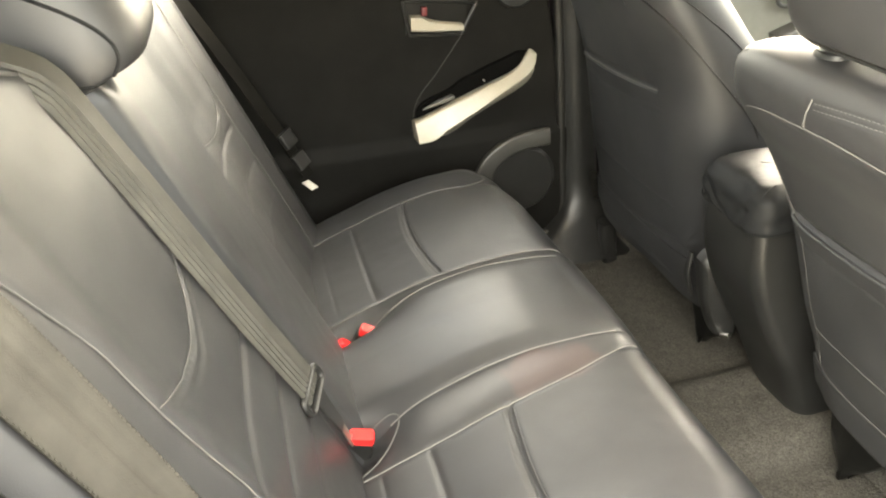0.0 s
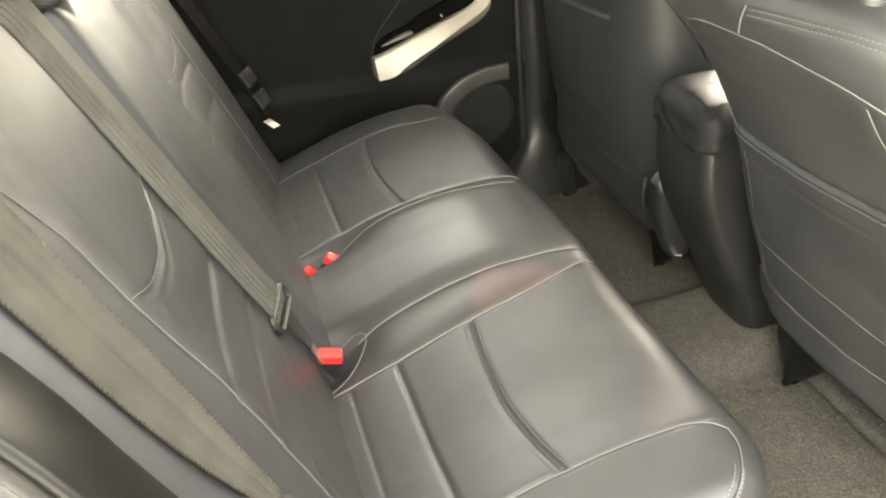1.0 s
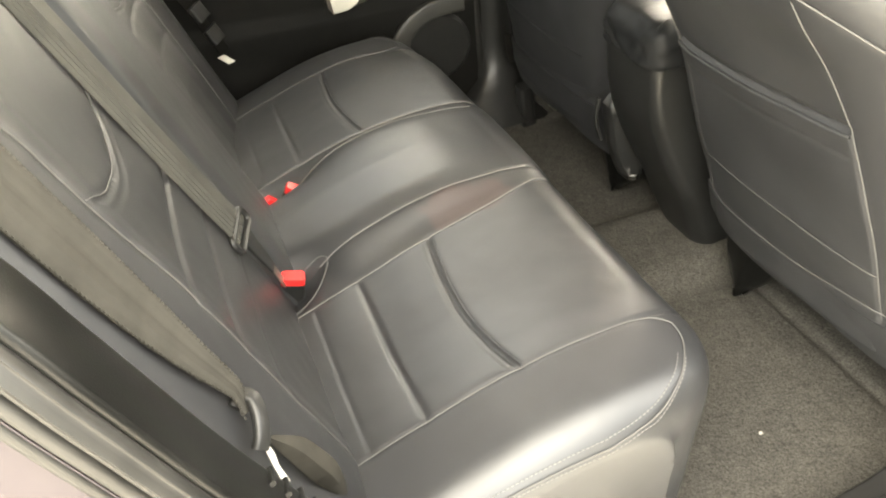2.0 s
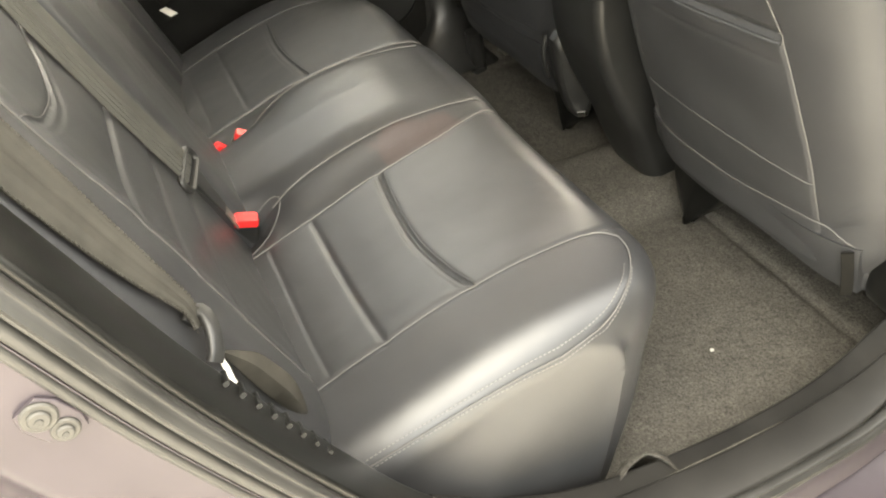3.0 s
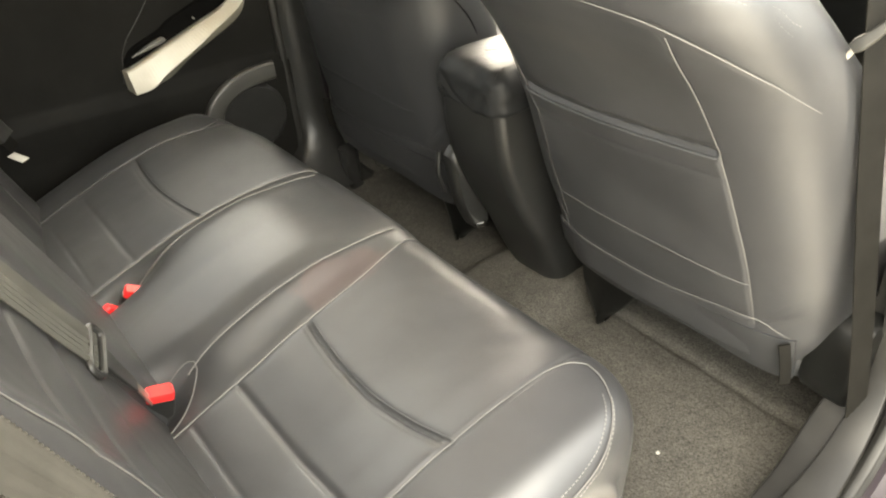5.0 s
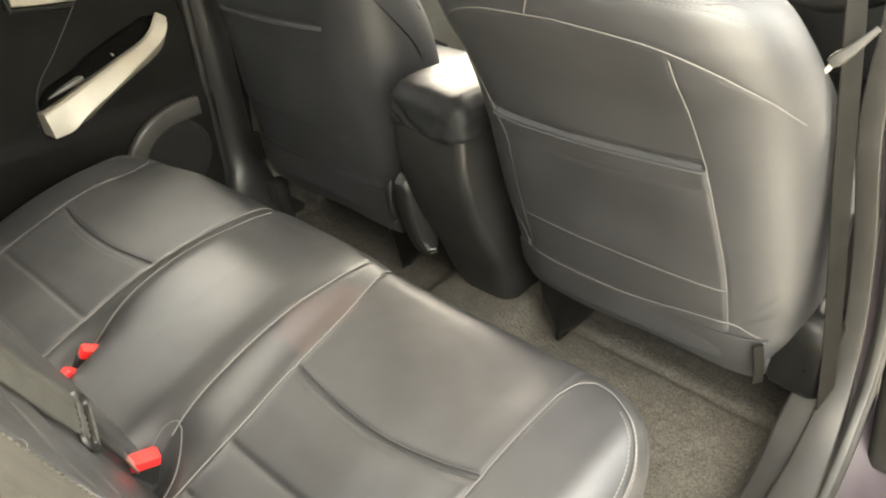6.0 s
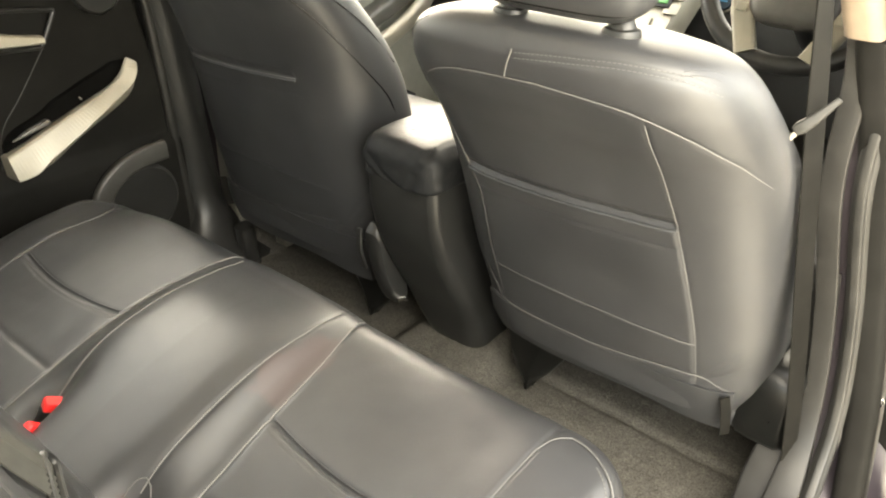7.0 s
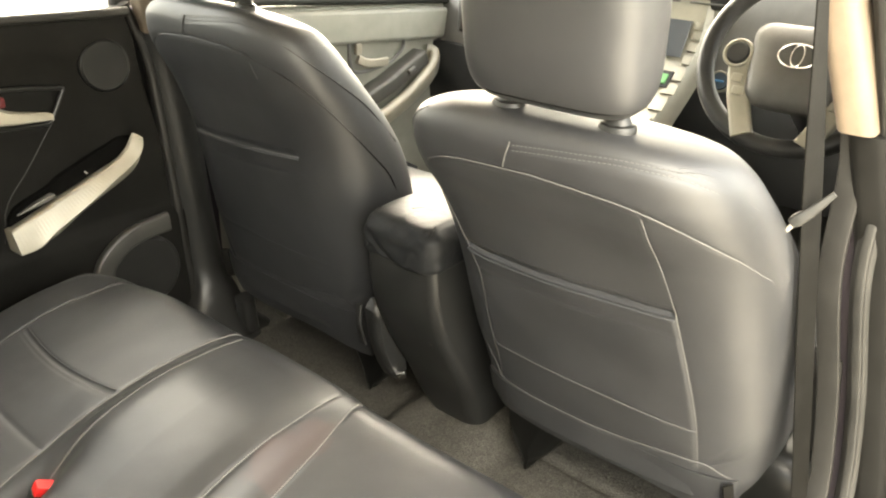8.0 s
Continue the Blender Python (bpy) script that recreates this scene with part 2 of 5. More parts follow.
def sweep(path, profile, up=(0, 0, 1), closed=False, scale=None):
    """The profile's (a, b) run along the path: b along up, a across it."""
    path = np.asarray(path, float)
    n = len(path)
    secs = []
    for i in range(n):
        if closed:
            t = path[(i + 1) % n] - path[i - 1]
        else:
            t = path[min(i + 1, n - 1)] - path[max(i - 1, 0)]
        t = t / np.linalg.norm(t)
        u = np.asarray(up[i] if np.ndim(up) == 2 else up, float)
        u = u - t * np.dot(u, t)
        u = u / np.linalg.norm(u)
        w = np.cross(t, u)
        k = scale[i] if scale is not None else 1.0
        secs.append([path[i] + k * (a * w + b * u) for a, b in profile])
    if closed:
        secs.append(secs[0])
    return loft(secs, True, not closed)


def ring(r, n=10, rb=None):
    rb = rb or r
    return [(r * math.cos(2 * math.pi * i / n), rb * math.sin(2 * math.pi * i / n)) for i in range(n)]


def slab(w, h, r=None, n=3):
    """A rounded rectangle of width w and height h, as a profile."""
    r = r if r is not None else min(w, h) * 0.3
    r = min(r, w / 2, h / 2)
    out = []
    for cx, cy, a0 in ((w / 2 - r, h / 2 - r, 0), (-w / 2 + r, h / 2 - r, 90), (-w / 2 + r, -h / 2 + r, 180), (w / 2 - r, -h / 2 + r, 270)):
        for i in range(n + 1):
            a = radians(a0 + 90 * i / n)
            out.append((cx + r * math.cos(a), cy + r * math.sin(a)))
    return out


def tube(path, r, up=(0.13, 0.2, 1), n=8, closed=False):
    return sweep(path, ring(r, n), up, closed)


def block(x0, x1, y0, y1, z0, z1, r=0.01, n=3):
    """A box with rounded edges all round."""
    r = min(r, (x1 - x0) / 2.01, (y1 - y0) / 2.01, (z1 - z0) / 2.01)
    secs = []
    cx, cy = (x0 + x1) / 2, (y0 + y1) / 2
    rows = [(z0 + r - r * math.cos(radians(90 * i / n)), r - r * math.sin(radians(90 * i / n))) for i in range(n + 1)]
    rows += [(z1 - r + r * math.sin(radians(90 * i / n)), r - r * math.cos(radians(90 * i / n))) for i in range(n + 1)]
    for z, inset in rows:
        secs.append([(cx + a, cy + b, z) for a, b in slab(x1 - x0 - 2 * inset, y1 - y0 - 2 * inset, max(r - inset, 0.0002), n)])
    return loft(secs)


def moved(made, m):
    return [tuple(m @ Vector(p)) for p in made[0]], made[1]


def disc(centre, axis, r, depth, n=32, bevel=0.002):
    """A round plate with a small bevel; axis points out of its face."""
    q = Vector(axis).normalized().to_track_quat("Z", "Y").to_matrix().to_4x4()
    m = Matrix.Translation(centre) @ q
    secs = []
    for z, k in ((0, 1), (depth - bevel, 1), (depth, 1 - bevel / r)):
        secs.append([tuple(m @ Vector((r * k * math.cos(2 * math.pi * i / n), r * k * math.sin(2 * math.pi * i / n), z))) for i in range(n)])
    return loft(secs)


def stations(a, b, r, step):
    """Places from a to b, close together in the rounded ends of radius r."""
    arc = [r - r * math.cos(radians(90 * i / 8)) for i in range(9)]
    mid = list(np.linspace(a + r, b - r, max(2, int((b - a - 2 * r) / step))))[1:-1]
    return np.array(sorted([a + q for q in arc] + mid + [b - q for q in arc]))


def pad(origin, eu, ev, en, u0, u1, v0, v1, r, thick, lift=None, step=0.006, warp=None):
    """An upholstered or moulded panel: a sheet with rounded edges and a skirt, raised by lift(u, v) along en."""
    o, eu, ev, en = (np.asarray(q, float) for q in (origin, eu, ev, en))
    us, vs = stations(u0, u1, r, step), stations(v0, v1, r, step)

    def fall(q, a, b):
        e = min(q - a, b - q)
        return 0.0 if e >= r else r - math.sqrt(max(0.0, r * r - (r - e) ** 2))

    secs = []
    for u in us:
        row = []
        for v in vs:
            du, dv = fall(u, u0, u1), fall(v, v0, v1)
            h = -min(r, math.hypot(du, dv)) + (lift(u, v) if lift else 0.0)
            uu, vv = warp(u, v) if warp else (u, v)
            row.append(o + uu * eu + vv * ev + h * en)
        lo, hi = row[0] - thick * en, row[-1] - thick * en
        secs.append([lo] + row + [hi])
    secs = [[p - thick * en for p in secs[0]]] + secs + [[p - thick * en for p in secs[-1]]]
    return loft(secs, around=False, ends=False)


@functools.lru_cache(maxsize=None)
def slopes(xs, ys):
    """Slopes of a smooth curve through the points that never overshoots them."""
    h = [b - a for a, b in zip(xs, xs[1:])]
    d = [(b - a) / q for a, b, q in zip(ys, ys[1:], h)]
    m = [d[0]]
    for i in range(1, len(d)):
        if d[i - 1] * d[i] <= 0:
            m.append(0.0)
        else:
            w1, w2 = 2 * h[i] + h[i - 1], h[i] + 2 * h[i - 1]
            m.append((w1 + w2) / (w1 / d[i - 1] + w2 / d[i]))
    return m + [d[-1]]


def bend(x, xs, ys):
    """The height at x of a smooth curve through the points, level beyond its ends."""
    if x <= xs[0]:
        return float(ys[0])
    if x >= xs[-1]:
        return float(ys[-1])
    m = slopes(tuple(xs), tuple(ys))
    i = bisect(xs, x)
    h = xs[i + 1] - xs[i]
    t = (x - xs[i]) / h
    return float(ys[i] * (1 + 2 * t) * (1 - t) ** 2 + h * m[i] * t * (1 - t) ** 2 + ys[i + 1] * t * t * (3 - 2 * t) + h * m[i + 1] * t * t * (t - 1))


def bisect(xs, x):
    i = 0
    while i + 2 < len(xs) and x >= xs[i + 1]:
        i += 1
    return i


def dent(d, width, depth):
    return -depth * math.exp(-(d / width) ** 2)


def wander(x, y, z, size, amount):
    return amount * noise.noise((x / size, y / size, z / size))


def stitches(path, normal, length=0.0032, gap=0.0055, r=0.0006):
    """Short threads laid along a path."""
    many = []
    path = np.asarray(path, float)
    run = np.concatenate([[0], np.cumsum(np.linalg.norm(np.diff(path, axis=0), axis=1))])
    s = 0.0
    while s + length < run[-1]:
        a = np.array([np.interp(s, run, path[:, k]) for k in range(3)])
        b = np.array([np.interp(s + length, run, path[:, k]) for k in range(3)])
        many.append(sweep([a, b], ring(r, 5), normal))
        s += gap
    return joined(*many)


# ---- ground ----
g = 60.0
part_ground = part("ground", ([(-g, -g, -0.36), (g, -g, -0.36), (g, g, -0.36), (-g, g, -0.36)], [(0, 1, 2, 3)]), CONCRETE, smooth=False)
tagged(part_ground, "pale cream concrete ground around the car", "ground", kind="structure")


# ---- car floor ----
def carpet_height(x, y):
    z = 0.035
    z += 0.075 * math.exp(-(y / 0.115) ** 8) * bend(x, [0.2, 0.42, 0.62, 0.9], [0.3, 0.45, 0.6, 1.0])      # low tunnel
    if y < -0.10:  # moulded edge: a rounded lip with a groove before it
        e = x - 0.672 - 0.015 * (y + 0.2)
        z += 0.008 * bend(e, [-0.012, 0.0, 0.012, 0.03], [0.0, 0.9, 1.0, 0.8]) - 0.004 * math.exp(-((e + 0.016) / 0.007) ** 2)
    z += 0.20 * bend(x, [0.62, 0.95, 1.3], [0.0, 0.1, 1.0]) * 0.3
    e = abs(y) - 0.60
    if e > 0:
        z += 0.085 * min(1.0, e / 0.06) ** 1.6
    return z + wander(x, y, 0, 0.06, 0.003) + wander(x, y, 3, 0.015, 0.0012)


xs = np.concatenate([np.arange(0.02, 0.63, 0.012), np.arange(0.63, 0.74, 0.004), np.arange(0.74, 1.75, 0.02)])
ys = np.arange(-0.672, 0.6721, 0.012)
carpet = part("floor", loft([[(x, y, carpet_height(x, y)) for y in ys] for x in xs], False), CARPET)
tagged(carpet, "dark grey cut-pile carpet of the car floor", "carpet", kind="structure")
# torn edge of the carpet, curled up over the sill by the bench
curl = []
for q in smooth_path([(0.112, -0.640, 0.113), (0.126, -0.637, 0.123), (0.1455, -0.630, 0.129), (0.171, -0.6275, 0.131), (0.186, -0.639, 0.126), (0.197, -0.660, 0.118)], 0.006):
    ragged = np.array([wander(q[0], q[1], 2, 0.012, 0.003), wander(q[0], q[1], 5, 0.010, 0.003), wander(q[0], q[1], 8, 0.012, 0.002)])
    curl.append([q + ragged, q + (0.006, 0.014, -0.006), q + (0.016, 0.032, -0.045), q + (0.022, 0.044, -0.092), q + (0.016, 0.036, -0.094), q + (0.009, 0.024, -0.047), q + (0.001, 0.008, -0.010), q + ragged - (0, 0, 0.004)])
part("carpet_edge", loft(curl), CARPET, carpet, "torn carpet edge curled up over the sill")
pan = part("floor_pan", block(-1.35, 2.0, -0.74, 0.74, -0.14, -0.02, 0.02), PAINT)
tagged(pan, "painted steel pan beneath the carpet", "floor pan", kind="structure")


# ---- rear bench ----
def drawn(x, a):
    """Seam distance from the middle: the inner seams close in towards the front."""
    k = bend(x, [-0.08, 0.0, 0.08, 0.15, 0.20], [0.0, 0.006, 0.014, 0.028, 0.044])
    return a + k * bend(a, [0.04, 0.11, 0.15, 0.20, 0.30], [0.0, 0.22, 1.0, 1.0, 0.0])


def crown(a):
    return bend(a, [0, 0.08, 0.12, 0.18, 0.25, 0.33, 0.42, 0.48, 0.56, 0.62], [0.045, 0.041, 0.030, 0.0, -0.003, -0.002, 0.010, 0.022, 0.02, 0.02])


def cushion_top(x, y):
    z = bend(x, [-0.32, -0.229, -0.12, 0.0, 0.10, 0.17, 0.26], [0.238, 0.276, 0.318, 0.36, 0.383, 0.393, 0.396])
    a = drawn(x, abs(y))
    if y > 0.26:
        z -= bend(y, [0.26, 0.33, 0.42, 0.48, 0.56], [0.0, 0.002, 0.016, 0.028, 0.030])
    z += crown(a) * bend(x, [-0.3, -0.1, 0.04, 0.13, 0.19], [0.75, 1.0, 0.9, 0.45, 0.10])
    z += dent(a - 0.18, 0.0035, 0.0022) + dent(a - 0.12, 0.0035, 0.0016) + dent(a - 0.478, 0.0035, 0.0020)
    if 0.175 < a < 0.485:
        inside = min(1.0, (a - 0.175) / 0.02, (0.485 - a) / 0.02)
        bow = -0.014 * math.sin(math.pi * (a - 0.18) / 0.30)
        inside *= 1.0 if y < 0 else 0.55
        z += inside * (dent(x - bow, 0.0045, 0.0055) + dent(x - bow + 0.009, 0.003, 0.0015) + dent(x + 0.114, 0.0045, 0.0030) + dent(x + 0.183, 0.0035, 0.0013))
        z += inside * 0.0016 * (math.sin(math.pi * min(1, max(0, (x + 0.183) / 0.069))) + math.sin(math.pi * min(1, max(0, (x + 0.114) / 0.11))))
    # buckle wells
    for by, bx, wide in ((-0.128, -0.205, 0.030), (0.115, -0.17, 0.034)):
        z += dent(math.hypot((x - bx) / 1.9, y - by), wide, 0.040)
    return z + wander(x, y, 1, 0.12, 0.002) + wander(x, y, 7, 0.03, 0.0004)


def cushion_front(y):
    e = max(0.0, abs(y) - 0.488)
    return 0.228 - (0.11 - math.sqrt(max(0, 0.11 ** 2 - min(e, 0.109) ** 2)))


HALF, SHOULDER, LIP = 0.605, 0.052, 0.055
angles = [radians(90 * i / 10) for i in range(11)]
rows = [(-(HALF - SHOULDER) - SHOULDER * math.sin(a), SHOULDER * (1 - math.cos(a))) for a in reversed(angles)]
rows += [(y, 0.0) for y in np.arange(-(HALF - SHOULDER) + 0.003, HALF - SHOULDER - 0.002, 0.0027)]
rows += [(-y, d) for y, d in reversed(rows[:11])]
TOPS = 230
cush = []
for y, d in rows:
    f = cushion_front(y)
    x_end = f - LIP
    top = [(x, y, cushion_top(x, y) - d) for x in np.linspace(-0.31, x_end, TOPS)]
    zt = top[-1][2]
    arc = [(x_end + LIP * math.sin(a), y, zt - LIP * (1 - math.cos(a))) for a in angles[1:]]
    down = [(f - 0.03 * t + 0.006 * math.sin(math.pi * t) + wander(f, y, t * 0.3, 0.1, 0.004), y, (zt - LIP) * (1 - t) + 0.03 * t) for t in np.linspace(0.05, 1, 14)]
    cush.append([(-0.31, y, 0.03)] + top + arc + down)
cush = np.array(cush)


def end_cap(row, out):
    """Rings that close the cushion's end, slightly full."""
    centre = np.array([-0.08, 0, 0.17])
    rings = []
    for t in (0.03, 0.08, 0.15, 0.25, 0.4, 0.55, 0.7, 0.85, 0.97):
        ring_row = row.copy()
        ring_row[:, 0] = centre[0] + (row[:, 0] - centre[0]) * (1 - t)
        ring_row[:, 2] = centre[2] + (row[:, 2] - centre[2]) * (1 - t)
        ring_row[:, 1] = row[:, 1] + out * 0.012 * math.sin(math.pi / 2 * t) ** 1.5 + [wander(q[0], q[2], 3, 0.1, 0.002) * min(1.0, t * 4) for q in ring_row]
        rings.append(ring_row)
    return rings


cush = np.array(end_cap(cush[0], -1)[::-1] + list(cush) + end_cap(cush[-1], 1))
bench = thing("rear_bench", "black leatherette rear bench seat with piped seams", "bench seat", (0, 0, 0.03))
bench_body = part("cushion", loft(cush, True, True), BENCHHIDE, bench)


def cushion_skin(x, y, fall=None):
    """A place on the cushion's upper skin, over its front lip too."""
    a = abs(y)
    if fall is None:
        e = max(0.0, a - (HALF - SHOULDER))
        fall = SHOULDER - math.sqrt(max(0.0, SHOULDER ** 2 - min(e, SHOULDER) ** 2))
    x_end = cushion_front(y) - LIP
    z = cushion_top(min(x, x_end), y) - fall
    if x > x_end:
        z -= LIP - math.sqrt(max(0.0, LIP ** 2 - min(x - x_end, LIP) ** 2))
    return np.array([x, y, z])


def seam_y(x, a):
    for y in np.arange(a - 0.055, a + 0.005, 0.0005):
        if drawn(x, y) >= a:
            return y
    return a


for side in (-1, 1):
    for a, back, r in ((0.18, -0.285, 0.0009), (0.12, -0.155, 0.0008)):
        line = [cushion_skin(x, side * seam_y(x, a)) + (0, 0, 0.0014) for x in np.linspace(back, 0.205 if a > 0.15 else 0.185, 70)]
        part("piping", tube(line, r), SEAM, bench_body)
    # outer welt: forward along the top, round the corner and back along the side
    line = [cushion_skin(x, side * 0.478) + (0, 0, 0.0014) for x in np.linspace(-0.285, 0.14, 50)]
    turn = [tuple(q) for q in smooth_path([(0.183, 0.500), (0.181, 0.520), (0.171, 0.541), (0.154, 0.564), (0.135, 0.580), (0.112, 0.592), (0.080, 0.599), (0.05, 0.6015)], 0.005)]
    lead = smooth_path([(0.14, 0.478), (0.168, 0.486), (0.183, 0.500)], 0.006)
    for x, y in list(lead)[:-1] + turn:
        line.append(cushion_skin(x, side * y) + (0.0012, side * 0.0004, 0.0016))
    for x in np.linspace(0.045, -0.28, 50):
        line.append(cushion_skin(x, side * bend(x, [-0.28, 0.0, 0.05], [0.590, 0.600, 0.6015])) + (0, side * 0.0012, 0.0008))
    part("piping", tube(line, 0.0008), DARKSEAM, bench_body)
    for shift in (-0.0055, 0.0018):
        run = [cushion_skin(x + shift * 0.8, side * (y + shift)) + (0.0008, 0, 0.0006) for x, y in turn[10:]]
        run += [cushion_skin(x, side * (bend(x, [-0.28, 0.0, 0.05], [0.590, 0.600, 0.6015]) + shift)) + (0, side * 0.0008, 0.0004) for x in np.linspace(0.045, -0.28, 60)]
        part("stitching", stitches(run, (0, side, 0.3), r=0.0006), THREAD, bench_body, "grey double stitching")
    arcpts = []
    for a in np.linspace(0.182, 0.476, 60):
        x = -0.014 * math.sin(math.pi * (a - 0.18) / 0.30)
        arcpts.append((x + 0.004, side * a, cushion_top(x + 0.004, side * a) + 0.0006))
    part("piping", tube(arcpts, 0.0013), LEATHER, bench_body)

# piped mouth of the buckle pocket
mouth = smooth_path([(-0.212, -0.115), (-0.172, -0.108), (-0.149, -0.111), (-0.144, -0.126), (-0.184, -0.160), (-0.223, -0.176)], 0.006)
part("piping", tube([cushion_skin(x, y) + (0, 0, 0.0006) for x, y in mouth], 0.0010), DARKSEAM, bench_body)

LEAN_S, LEAN_C = math.sin(radians(22)), math.cos(radians(22))
BACK_O = (-0.21, 0, 0.29)
BACK_U, BACK_V, BACK_N = (0, 1, 0), (-LEAN_S, 0, LEAN_C), (LEAN_C, 0, LEAN_S)


def back_place(y, z, out=0.0):
    """A place on the rear backrest's face at that height."""
    v = (z - 0.29) / LEAN_C
    return np.array(BACK_O) + y * np.array(BACK_U) + v * np.array(BACK_V) + out * np.array(BACK_N)


def back_seam(y, z):
    """How far from the middle the outer seam of the backrest runs."""
    return bend(z, [0.60, 0.71, 0.76, 0.806, 0.845], [0.462, 0.480, 0.483, 0.496, 0.511]) if y < 0 else 0.480


def back_curve(y):
    """Height of the curved seam across the backrest."""
    if y < 0:
        return bend(-y, [0.14, 0.219, 0.271, 0.317, 0.379, 0.48], [0.722, 0.684, 0.6625, 0.654, 0.665, 0.708])
    return bend(y, [0.14, 0.25, 0.30, 0.375, 0.42, 0.445, 0.478], [0.66, 0.62, 0.607, 0.593, 0.598, 0.612, 0.665])


def back_lift(y, v):
    z = 0.29 + v * LEAN_C
    a = abs(y)
    h = bend(a, [0, 0.08, 0.115, 0.14, 0.2, 0.33, 0.42, 0.465, 0.52, 0.57], [0.030, 0.028, 0.020, 0.002, 0.0, 0.0, 0.006, 0.014, 0.012, 0.0])
    if y > 0.11:
        h += bend(y, [0.36, 0.48, 0.54, 0.60], [-0.008, 0.002, 0.022, 0.034])
    h += dent(a - back_seam(y, z), 0.0045, 0.0022) + dent(a - 0.14, 0.006, 0.003)
    if y < 0:  # split beside the middle place, and the shoulder that falls towards it
        h += dent(a - 0.131, 0.005, 0.011) * bend(z, [0.50, 0.66], [0.0, 1.0])
        over_top = z - bend(a, [0.085, 0.105, 0.12, 0.183, 0.237, 0.284, 0.34], [0.95, 0.832, 0.836, 0.880, 0.899, 0.915, 0.95])
        h -= bend(over_top, [-0.022, -0.008, 0.008, 0.03, 0.06], [0.0, 0.005, 0.022, 0.050, 0.070])
    if 0.13 < a < 0.468:
        inside = min(1.0, (a - 0.13) / 0.02, (0.468 - a) / 0.02)
        bow, tone = back_curve(y) - 0.004, (1.0 if y < 0 else 0.55)
        h += tone * inside * (dent(z - bow, 0.0042, 0.0034) + dent(z - bow + 0.011, 0.003, 0.0015) + dent(z - 0.568, 0.0045, 0.0035) + dent(z - 0.495, 0.0045, 0.0022) + dent(z - 0.42, 0.0045, 0.0010))
        h += inside * 0.002 * abs(math.sin(math.pi * (z - 0.42) / 0.074)) * (1 if 0.42 < z < 0.64 else 0)
    return h + wander(y, z, 2, 0.16, 0.0024) + wander(y, z, 9, 0.03, 0.0004)


def rear_back(y0, y1, top, label):
    ob = part("backrest", pad(BACK_O, BACK_U, BACK_V, BACK_N, y0, y1, -0.10, (top - 0.29) / LEAN_C, 0.045, 0.13, back_lift, 0.0034), LEATHER, bench, label)
    side = -1 if y0 < -0.3 else 1
    line = []
    for z in np.arange(0.26, top - 0.05, 0.01):
        y = side * back_seam(side, z)
        line.append(back_place(y, z, back_lift(y, (z - 0.29) / LEAN_C) + 0.0015))
    part("piping", tube(line, 0.0007, (1, 0, 0)), DARKSEAM, ob)
    curve = []
    for a in np.linspace(0.145, 0.476, 50):
        z = back_curve(side * a)
        curve.append(back_place(side * a, z, back_lift(side * a, (z - 0.29) / LEAN_C) + 0.001))
    part("piping", tube(curve, 0.0006, (1, 0, 0)), DARKSEAM if side < 0 else LEATHER, ob)
    return ob


rear_back(-0.60, 0.116, 0.935, "wide backrest section with a curved seam")
rear_back(0.122, 0.612, 0.935, "narrow backrest section with a curved seam")


